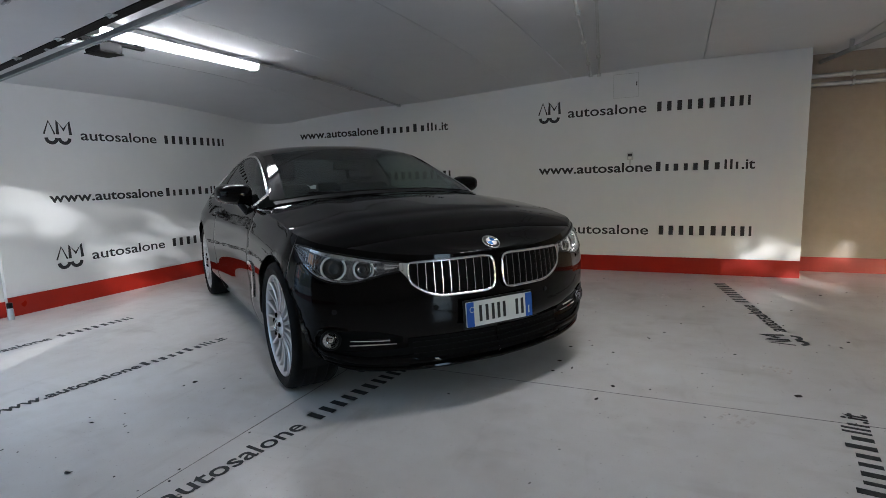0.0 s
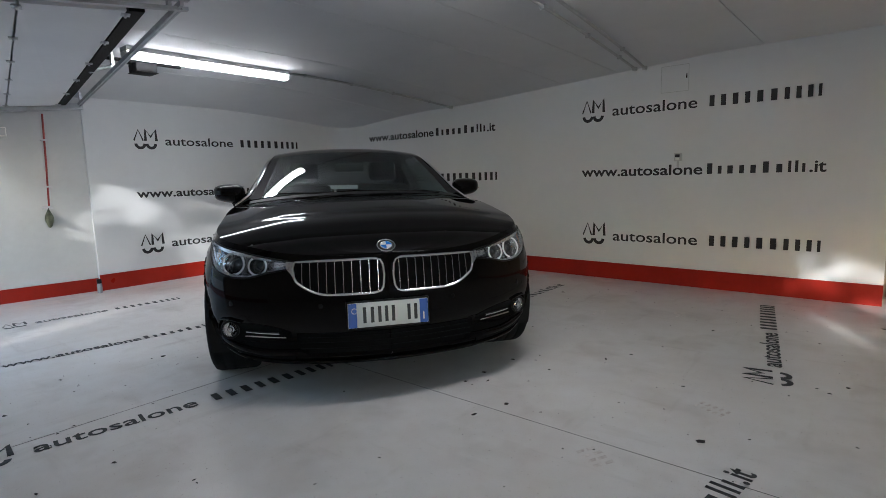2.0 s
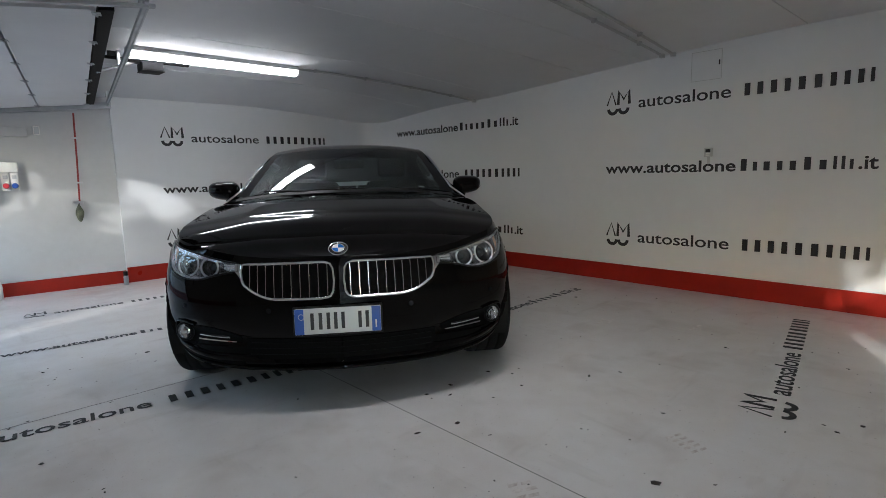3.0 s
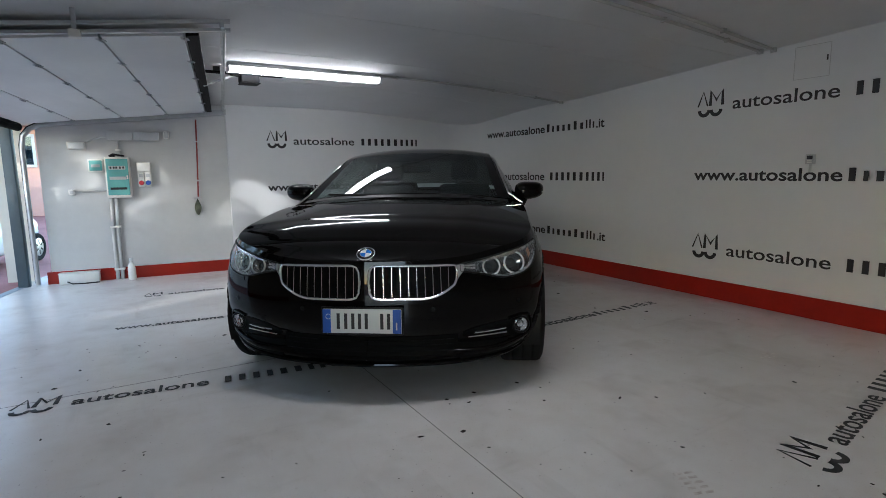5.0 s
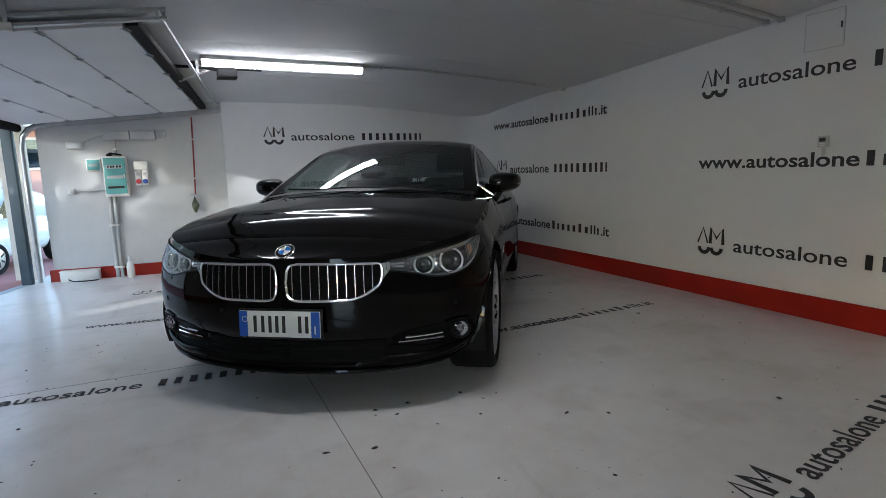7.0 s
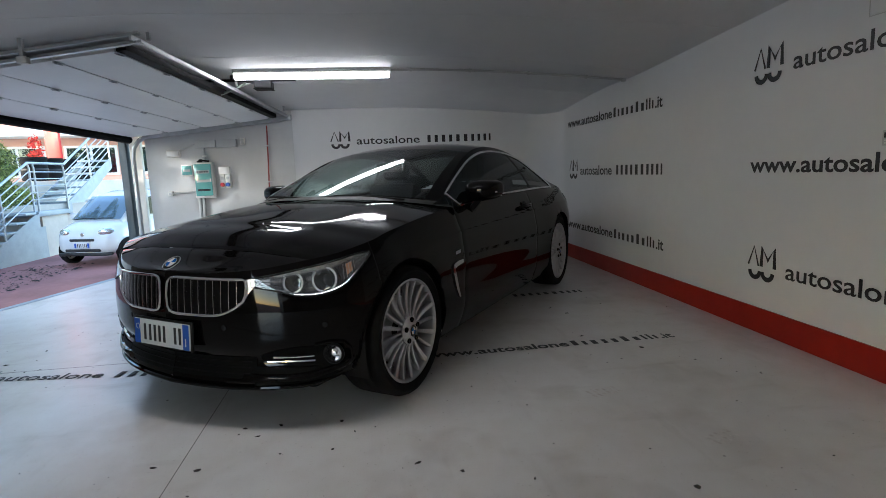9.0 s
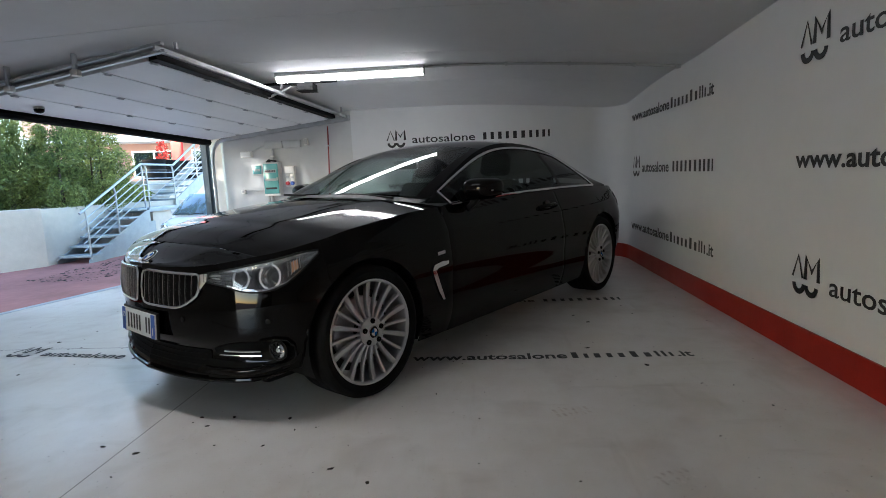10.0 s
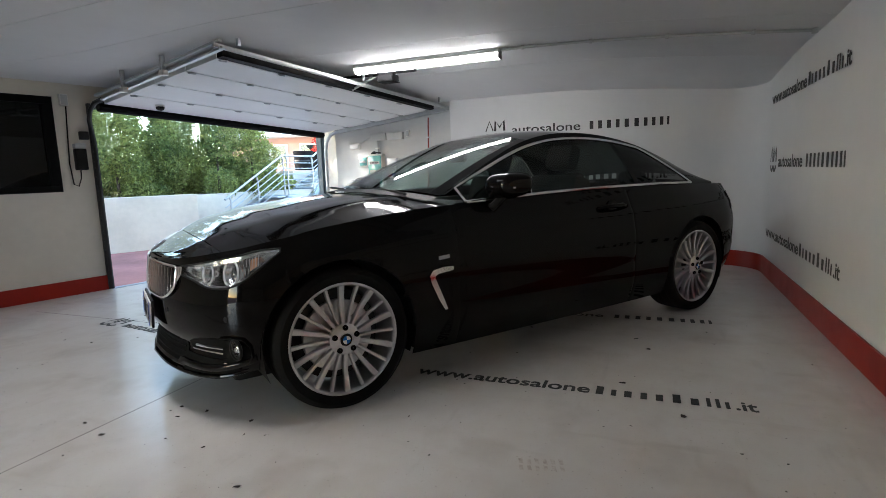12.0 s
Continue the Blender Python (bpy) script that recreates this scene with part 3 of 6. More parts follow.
def warp(s, v):
    """Bends the grid's levels so that two of them run along the lamp's edges."""
    f = min(max((s - LAMP_S[0] + 0.6) / 0.6, 0), 1) * min(max((LAMP_S[1] + 0.5 - s) / 0.5, 0), 1)
    t = min(max(s, LAMP_S[0]), LAMP_S[1])
    a, b = v_list[J_LOW], v_list[J_TOP]
    a2, b2 = a + f * (v_of(s, lamp_low(t)) - a), b + f * (v_of(s, lamp_top(t)) - b)
    if v <= a:
        return v * a2 / a
    if v <= b:
        return a2 + (v - a) / (b - a) * (b2 - a2)
    return b2 + (v - b) / (1 - b) * (1 - b2)


def panel_skin(side):
    groups = {}
    rows = []
    for s in s_list:
        row = []
        for v in v_list:
            p = body_point(s, warp(s, v))
            if s in SEAMS:
                p += (Vector((p.x, 0, p.z)) - p).normalized() * 0.0012
            for hx, hz in HUBS:
                dx, dz = p.x - hx * KX, p.z - hz * KZ
                r = math.hypot(dx, dz)
                if dz < 0 and p.y > 0.5 and ARCH * KX - 0.028 < abs(dx) < ARCH * KX + 0.020:
                    p.x = hx * KX + math.copysign(ARCH * KX, dx)
                elif dz >= 0 and abs(dx) < 0.5 and p.y > 0.5 and ARCH * KX - 0.028 < r < ARCH * KX + 0.016:
                    p.x, p.z = hx * KX + dx * ARCH * KX / r, hz * KZ + dz * ARCH * KX / r
            row.append(p)
        rows.append(row)
    for i in range(len(s_list) - 1):
        mid = (s_list[i] + s_list[i + 1]) / 2
        idx = sum(mid > q for q in SEAMS)
        for j in range(len(v_list) - 1):
            quad = (rows[i][j], rows[i][j + 1], rows[i + 1][j + 1], rows[i + 1][j])
            c = sum(quad, Vector()) / 4
            if c.y > 0.5 and any(math.hypot(c.x - hx * KX, max(c.z - hz * KZ, 0)) < ARCH * KX - 0.004 for hx, hz in HUBS):
                continue
            if LAMP_S[0] < mid < LAMP_S[1] and J_LOW <= j < J_TOP:
                continue
            groups.setdefault(idx, []).append(quad)
    for idx, quads in groups.items():
        bm = bmesh.new()
        for q in quads:
            bm.faces.new([bm.verts.new((p.x, p.y * side, p.z)) for p in q])
        bmesh.ops.remove_doubles(bm, verts=bm.verts, dist=0.0004)
        bmesh.ops.dissolve_degenerate(bm, edges=bm.edges, dist=0.0002)
        yield NAMES[idx], bm


for side in (1, -1):
    for name, bm in panel_skin(side):
        part(name, bm, BLACK_PAINT, car, smooth=50)


# bonnet and nose: rows across from shoulder to shoulder
def bonnet_row(s, n=28):
    e = body_point(s, 1.0)
    x, w, z = e.x, e.y, e.z
    f = min(max(s / 7.2, 0), 1)
    u = min(max((s - 1.6) / 3.2, 0), 1)
    crown = (0.008 + 0.054 * u * u * (3 - 2 * u)) * KZ
    row = []
    for i in range(n + 1):
        t = -1 + 2 * i / n
        a = abs(t)
        h = crown * (1 - a ** 2.4)
        ridge = 0.50 + 0.12 * f
        h += 0.0065 * KZ * f * math.exp(-((a - ridge) / 0.085) ** 2) - 0.002 * f * math.exp(-((a - 0.90) / 0.05) ** 2)
        bow = (0.125 * max(0, (f - 0.45) / 0.55) ** 1.5 + 0.030 * math.exp(-((s - 3.2) / 1.5) ** 2)) * KX
        row.append(Vector((x + bow * (1 - t * t), w * t, z + h)))
    return row


SHUT = 3.10
nose = [bonnet_row(s) for s in [0.02, 0.25, 0.5, 0.8, 1.1, 1.4, 1.7, 2.0, 2.3, 2.6, 2.85, SHUT - 0.02]]
lid = [bonnet_row(s) for s in [SHUT + 0.012 + (7.2 - SHUT - 0.012) * i / 30 for i in range(31)]]
for p in nose[-1] + lid[0]:
    p.z -= 0.004
part("nose_panel", grid_mesh(nose), BLACK_PAINT, car, smooth=50)
part("bonnet", grid_mesh(lid), BLACK_PAINT, car, "gently creased glossy black bonnet", smooth=50)

# greenhouse: the roof rail on the left
RAIL = [(-0.62, 0.715, 0.922), (-0.95, 0.655, 1.078), (-1.28, 0.605, 1.212), (-1.60, 0.575, 1.272), (-1.98, 0.568, 1.268), (-2.34, 0.582, 1.208),
        (-2.64, 0.612, 1.108), (-2.88, 0.655, 1.000), (-3.04, 0.70, 0.925)]


def rail(t):
    x, y, z = spline(RAIL, t)
    return Vector((x * KX, y * KY, z * KZ))


def roof_row(t, n=20):
    e = rail(t)
    if t < 2.2:
        a, b, c = rail(0.0), rail(1.1), rail(2.2)
        k = t / 2.2
        e = a * ((1 - k) * (1 - 2 * k)) + b * (4 * k * (1 - k)) + c * (k * (2 * k - 1))
    crown = 0.046 * KZ
    bow = 0.150 * max(0, 1 - t / 3.2) ** 1.6 * KX - 0.10 * max(0, (t - 5.0) / 3.0) ** 1.3 * KX
    return [Vector((e.x + bow * (1 - (1 - 2 * i / n) ** 2), e.y * (-1 + 2 * i / n), e.z + crown * (1 - abs(-1 + 2 * i / n) ** 2.5))) for i in range(n + 1)]


def inset_rows(rows, cut):
    """The rows without the outer columns."""
    return [r[cut:len(r) - cut] for r in rows]


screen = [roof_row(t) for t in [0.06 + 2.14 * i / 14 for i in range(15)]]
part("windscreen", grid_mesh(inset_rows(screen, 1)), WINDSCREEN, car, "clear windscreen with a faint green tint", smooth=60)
for r in ([r[:2] for r in screen], [r[-2:] for r in screen]):
    part("a_pillar", grid_mesh(r), BLACK_PAINT, car, smooth=60)
part("roof", grid_mesh([roof_row(t) for t in [2.20 + 3.0 * i / 20 for i in range(21)]]), BLACK_PAINT, car, smooth=60)
back = [roof_row(t) for t in [5.20 + 2.5 * i / 12 for i in range(13)]]
part("rear_window", grid_mesh(inset_rows(back, 1)), SIDE_GLASS, car, smooth=60)
for r in ([r[:2] for r in back], [r[-2:] for r in back]):
    part("rear_pillar", grid_mesh(r), BLACK_PAINT, car, smooth=60)

# boot lid between the shoulders behind the rear window
boot = []
for i in range(15):
    s = 11.55 + 3.4 * i / 14
    e = body_point(s, 1.0)
    boot.append([Vector((e.x, e.y * t, e.z + 0.045 * KZ * (1 - abs(t) ** 2.2) * (1 - i / 30))) for t in [-1 + k / 8 for k in range(17)]])
part("boot_lid", grid_mesh(boot), BLACK_PAINT, car, smooth=50)


# sides of the greenhouse, from the shoulder up to the rail
def belt(x):
    lo, hi = 6.0, 13.0
    for _ in range(30):
        mid = (lo + hi) / 2
        lo, hi = (mid, hi) if body_point(mid, 1.0).x > x else (lo, mid)
    return body_point(lo, 1.0)


def upper(t, w):
    """A point of the upper side: t along the rail, w from the shoulder (0) to the rail (1)."""
    top = rail(t)
    low = belt(top.x)
    p = low.lerp(top, w)
    out = 0.022 * math.sin(math.pi * w)
    return p + Vector((0, out, 0.3 * out))


def glass_top(t):
    return 0.90 if t < 5.0 else max(0.07, 0.90 - 0.83 * ((t - 5.0) / 1.38) ** 1.5)


T_BACK, T_PILLAR = 6.38, 4.36
ts = [0.10 + (8.0 - 0.10) * i / 72 for i in range(73)]
win_ts = [0.32 + (T_BACK - 0.32) * i / 48 for i in range(49)]
for side in (1, -1):
    turn = (lambda p: p) if side > 0 else flip
    low_w = 0.07
    part("window_sill", grid_mesh([[turn(upper(t, w)) for w in (0.0, low_w * 0.5, low_w)] for t in ts]), BLACK_PAINT, car, smooth=60)
    part("roof_rail", grid_mesh([[turn(upper(t, glass_top(t) + (1 - glass_top(t)) * k / 6)) for k in range(7)] for t in ts]), BLACK_PAINT, car, smooth=60)
    front = [t for t in win_ts if t <= T_PILLAR - 0.04] + [T_PILLAR - 0.04]
    rear = [T_PILLAR + 0.04] + [t for t in win_ts if t > T_PILLAR + 0.04]
    lean = lambda t, w: t + 0.22 * (w - 0.4) * (-1 if T_PILLAR - 0.6 < t < T_PILLAR + 0.6 else 0) * (1 - abs(t - T_PILLAR) / 0.6 if abs(t - T_PILLAR) < 0.6 else 0)
    ladder = lambda t: [low_w + (glass_top(t) - low_w) * k / 8 for k in range(9)]
    part("door_window", grid_mesh([[turn(upper(lean(t, w), w)) for w in ladder(t)] for t in front]), DOOR_GLASS, car, smooth=60)
    part("quarter_window", grid_mesh([[turn(upper(lean(t, w), w)) for w in ladder(t)] for t in rear]), SIDE_GLASS, car, smooth=60)
    part("b_pillar", grid_mesh([[turn(upper(lean(t, w), w) + Vector((0, 0.002, 0))) for w in ladder(t)] for t in (T_PILLAR - 0.055, T_PILLAR + 0.055)]), BLACK_PLASTIC, car)
    loop = [upper(t, low_w) for t in win_ts] + [upper(t, glass_top(t)) for t in reversed(win_ts)]
    loop = [turn(p + Vector((0, 0.005, 0))) for p in loop]
    part("window_trim", tube(loop + [loop[0]], 0.0095, 8), CHROME, car, "bright chrome strip round the side windows")

# black floor pan and inner tub
bm = bmesh.new()
add_box(bm, -3.2 * KX, 0.44 * KX, -0.66, 0.66, 0.15, 0.30, 0.03)
add_box(bm, -2.28 * KX, -0.42 * KX, -0.80, 0.80, 0.155, 0.30, 0.03)
part("floor_pan", bm, BLACK_PLASTIC, car)
for side in (1, -1):
    for hx, hz in HUBS:
        pts = [Vector((hx * KX + ARCH * KX * math.cos(a), 0.90 * side, hz * KZ + ARCH * KX * math.sin(a))) for a in [math.pi * (-0.12 + 1.24 * k / 24) for k in range(25)]]
        part("wheel_arch", grid_mesh([pts, [Vector((p.x, 0.52 * side, p.z)) for p in pts]]), BLACK_PLASTIC, car, smooth=60)

# cabin: dashboard, seats, wheel and mirror
bm = bmesh.new()
add_box(bm, -1.05 * KX, -0.66 * KX, -0.68, 0.68, 0.60, 0.915, 0.05)
part("dashboard", bm, DARK_CLOTH, car)
for y in (0.37, -0.37):
    bm = bmesh.new()
    add_box(bm, -1.75, -1.30, y - 0.25, y + 0.25, 0.35, 0.52, 0.05)
    add_box(bm, -0.11, 0.08, y - 0.25, y + 0.25, 0.0, 0.62, 0.06, m=pose(-1.76, 0, 0.45, 0, -16, 0))
    add_box(bm, -0.06, 0.05, y - 0.13, y + 0.13, 0.66, 0.84, 0.04, m=pose(-1.76, 0, 0.45, 0, -16, 0))
    part("front_seat", bm, DARK_CLOTH, car)
bm = bmesh.new()
add_box(bm, -2.58, -2.2, -0.62, 0.62, 0.40, 0.58, 0.06)
add_box(bm, -0.1, 0.08, -0.62, 0.62, 0.0, 0.52, 0.06, m=pose(-2.58, 0, 0.48, 0, -24, 0))
for y in (0.33, -0.33):
    add_box(bm, -0.05, 0.05, y - 0.12, y + 0.12, 0.50, 0.62, 0.04, m=pose(-2.58, 0, 0.48, 0, -24, 0))
part("rear_bench", bm, DARK_CLOTH, car)
steer = [Vector((-1.22 - 0.09 * math.sin(a), 0.37 + 0.185 * math.cos(a), 0.83 + 0.17 * math.sin(a))) for a in [2 * math.pi * k / 24 for k in range(25)]]
bm = tube(steer, 0.016, 8)
add_box(bm, -1.25, -1.20, 0.30, 0.44, 0.79, 0.87, 0.02)
add_box(bm, -1.235, -1.215, 0.20, 0.54, 0.815, 0.845, 0.005)
part("steering_wheel", bm, BLACK_PLASTIC, car)
part("inner_mirror", box(-1.30, -1.27, -0.12, 0.12, 1.16, 1.23, 0.012), BLACK_PLASTIC, car)
part("door_trim", box(-2.2, -0.9, 0.70, 0.74, 0.4, 0.89, 0.02), DARK_CLOTH, car)
part("door_trim", box(-2.2, -0.9, -0.74, -0.70, 0.4, 0.89, 0.02), DARK_CLOTH, car)


# wheels
def wheel_at(x, y, side):
    w = part("wheel", lathe([(0.001, -0.01), (0.056, -0.008), (0.072, 0.004), (0.070, 0.03), (0.001, 0.03)], 40), ALLOY, car,
             m=pose(x, y, 0.325 * KZ, 0, 0, 0) @ (Matrix.Identity(4) if side < 0 else pose(0, 0, 0, 0, 0, 180)) @ Matrix.Diagonal((KX, 1, KX, 1)))
    return w


tyre_me = finish(lathe([(0.252, 0.005), (0.270, -0.010), (0.296, -0.016), (0.316, -0.004), (0.3235, 0.016), (0.324, 0.045), (0.3215, 0.048), (0.3215, 0.056), (0.324, 0.059),
                        (0.325, 0.10), (0.3225, 0.103), (0.3225, 0.112), (0.325, 0.115), (0.325, 0.16), (0.322, 0.163), (0.322, 0.171), (0.324, 0.174), (0.3235, 0.205), (0.314, 0.224), (0.29, 0.235), (0.25, 0.225)], 72), 40)
rim_me = finish(lathe([(0.244, 0.006), (0.242, -0.004), (0.236, -0.006), (0.230, 0.000), (0.226, 0.014), (0.222, 0.05), (0.214, 0.10), (0.21, 0.20), (0.225, 0.22)], 72), 40)
disc_me = finish(lathe([(0.05, 0.085), (0.165, 0.085), (0.168, 0.09), (0.168, 0.105), (0.05, 0.11)], 48), 30)
back_me = finish(lathe([(0.001, 0.125), (0.212, 0.125)], 40), 30)


def spoke_mesh(half0, half1, y0, y1, thick):
    bm = bmesh.new()
    rings = []
    for k in range(7):
        f = k / 6
        r = 0.060 + (0.232 - 0.060) * f
        h = half0 + (half1 - half0) * f
        y = y0 + (y1 - y0) * f + 0.012 * math.sin(math.pi * f)
        rings.append([bm.verts.new(c) for c in ((-h, y + thick, r), (-h, y + 0.003, r), (-h * 0.7, y, r), (h * 0.7, y, r), (h, y + 0.003, r), (h, y + thick, r))])
    for a, b in zip(rings, rings[1:]):
        for i in range(5):
            bm.faces.new((a[i], a[i + 1], b[i + 1], b[i]))
        bm.faces.new((a[5], a[0], b[0], b[5]))
    return finish(bm, 40)


wide_me, slim_me = spoke_mesh(0.0075, 0.0125, 0.006, 0.000, 0.024), spoke_mesh(0.0055, 0.0078, 0.009, 0.003, 0.020)
bolt_me = finish(lathe([(0.001, 0.001), (0.006, 0.001), (0.007, -0.002), (0.0125, -0.0025), (0.0130, 0.006)], 14), 40)
cap_me = finish(lathe([(0.001, -0.017), (0.026, -0.016), (0.030, -0.009)], 32), 40)
ring_me = finish(lathe([(0.0325, -0.010), (0.033, -0.016), (0.030, -0.0175), (0.0285, -0.016)], 32), 40)
for me, mat in ((tyre_me, RUBBER), (rim_me, ALLOY), (disc_me, SATIN), (back_me, DARK_STEEL), (wide_me, ALLOY), (slim_me, ALLOY), (bolt_me, INTAKE_BLACK), (cap_me, BLACK_PLASTIC), (ring_me, CHROME)):
    me.materials.append(mat)

TYRE_OUT = 0.872
WIDER = Matrix.Diagonal((1.07, 1.0, 1.07, 1.0))
for hx, hz in HUBS:
    for side in (1, -1):
        w = wheel_at(hx * KX, side * TYRE_OUT * KY, side)
        part("tyre", tyre_me, None, w, "black rubber tyre with grooved tread")
        part("rim", rim_me, None, w, m=WIDER)
        part("brake_disc", disc_me, None, w)
        part("wheel_back", back_me, None, w)
        for k in range(20):
            part("spoke", wide_me if k % 2 == 0 else slim_me, None, w, m=pose(0, 0, 0, 0, 18 * k, 0) @ WIDER)
        for k in range(5):
            part("wheel_bolt", bolt_me, None, w, m=pose(0, 0, 0, 0, 72 * k, 0) @ pose(0, -0.012, 0.055))
        part("hub_cap", cap_me, None, w)
        part("cap_ring", ring_me, None, w)
        for q in range(4):
            bm = bmesh.new()
            bm.faces.new([bm.verts.new(c) for c in [(0, -0.0182, 0)] + [(0.0185 * math.cos(a), -0.0178, 0.0185 * math.sin(a)) for a in [math.pi / 2 * (q + k / 6) for k in range(7)]]])
            part("cap_quarter", bm, BADGE_BLUE if q % 2 else PLATE_WHITE, w)


# kidney grilles
def grille(side):
    turn = (lambda p: p) if side > 0 else flip
    # outline in (s, z): inner edge near the middle, outer top corner drawn out to the lamp
    lo, hi = 0.512, 0.683

    def span_z(s):
        f = (s - 0.10) / (1.80 - 0.10)
        top = hi - 0.004 - 0.008 * f - 0.014 * max(0, 1 - f / 0.12) ** 2
        low = lo + 0.004 + 0.074 * max(0, (f - 0.58) / 0.42) ** 2.0 + 0.018 * max(0, 1 - f / 0.14) ** 2
        return low, top

    ss = [0.10 + (1.80 - 0.10) * i / 34 for i in range(35)]
    edge = [(s, span_z(s)[0]) for s in ss] + [(1.835, (span_z(1.80)[0] + span_z(1.80)[1]) / 2 + 0.02)] + [(s, span_z(s)[1]) for s in reversed(ss)] + [(0.07, (lo + hi) / 2)]
    loop = []
    for i, (s, z) in enumerate(edge):
        a, b = edge[i - 1], edge[(i + 1) % len(edge)]
        loop.append(((a[0] + 2 * s + b[0]) / 4, (a[1] + 2 * z + b[1]) / 4))
    ring = [turn(skin(s, z, 0.010)) for s, z in loop]
    ring += [ring[0]]
    g = part("grille", tube(ring, 0.0068, 10), CHROME, car, "chrome-framed radiator grille with upright slats")
    rows = []
    for s in ss:
        low, top = span_z(s)
        rows.append([turn(skin(s, low + (top - low) * k / 6, 0.004)) for k in range(7)])
    part("grille_back", grid_mesh(rows), INTAKE_BLACK, g, smooth=60)
    for k in range(10):
        s = 0.20 + 1.46 * k / 9.2
        low, top = span_z(s)
        pts = [skin(s, low + 0.006 + (top - low - 0.012) * j / 4, 0.0) for j in range(5)]
        n = (skin(s, (low + top) / 2, 0.02) - skin(s, (low + top) / 2)).normalized()
        bm = bmesh.new()
        cols = []
        for p in pts:
            p = turn(p)
            nn = turn(n)
            side_v = nn.cross(Vector((0, 0, 1))).normalized()
            cols.append([bm.verts.new(p + nn * a + side_v * b) for a, b in ((0.004, -0.0026), (0.014, -0.0014), (0.014, 0.0014), (0.004, 0.0026))])
        for a, b in zip(cols, cols[1:]):
            for i in range(4):
                bm.faces.new((a[i], a[(i + 1) % 4], b[(i + 1) % 4], b[i]))
        part("slat", bm, SLAT_CHROME, g)
    # bright wedge that joins the grille to the lamp
    rows = []
    for i in range(9):
        s = 1.80 + 0.17 * i / 8
        low, top = span_z(1.80)
        f = i / 8
        a, b = low + (0.641 - low) * f ** 0.7, top + (0.675 - top) * f
        rows.append([turn(skin(s, a + (b - a) * k / 5, 0.006)) for k in range(6)])
    part("grille_wing", grid_mesh(rows), SATIN, g, smooth=60)


grille(1)
grille(-1)


def ring_round(c, n, r, tube_r, squash=1.0, count=28):
    """A hoop round the direction n."""
    u = n.cross(Vector((0, 0, 1))).normalized()
    w = u.cross(n)
    pts = [c + u * (r * math.cos(2 * math.pi * k / count)) + w * (squash * r * math.sin(2 * math.pi * k / count)) for k in range(count + 1)]
    return tube(pts, tube_r, 8, caps=False)


def dome(c, n, r, bulge, count=24):
    """A shallow round cap facing along n."""
    u = n.cross(Vector((0, 0, 1))).normalized()
    w = u.cross(n)
    bm = bmesh.new()
    mid = bm.verts.new(c + n * bulge)
    last = None
    for k in range(1, 6):
        a = k / 5
        ringv = [bm.verts.new(c + n * (bulge * (1 - a * a)) + (u * math.cos(t) + w * math.sin(t)) * r * a) for t in [2 * math.pi * j / count for j in range(count)]]
        for j in range(count):
            if last is None:
                bm.faces.new((mid, ringv[j], ringv[(j + 1) % count]))
            else:
                bm.faces.new((last[j], ringv[j], ringv[(j + 1) % count], last[(j + 1) % count]))
        last = ringv
    return bm


def cone(c, n, profile, count=28):
    """Rings (radius, along n) round c."""
    u = n.cross(Vector((0, 0, 1))).normalized()
    w = u.cross(n)
    bm = bmesh.new()
    rings = [[bm.verts.new(c + n * d + (u * math.cos(t) + w * math.sin(t)) * r) for t in [2 * math.pi * k / count for k in range(count)]] for r, d in profile]
    for a, b in zip(rings, rings[1:]):
        for k in range(count):
            bm.faces.new((a[k], a[(k + 1) % count], b[(k + 1) % count], b[k]))
    return bm


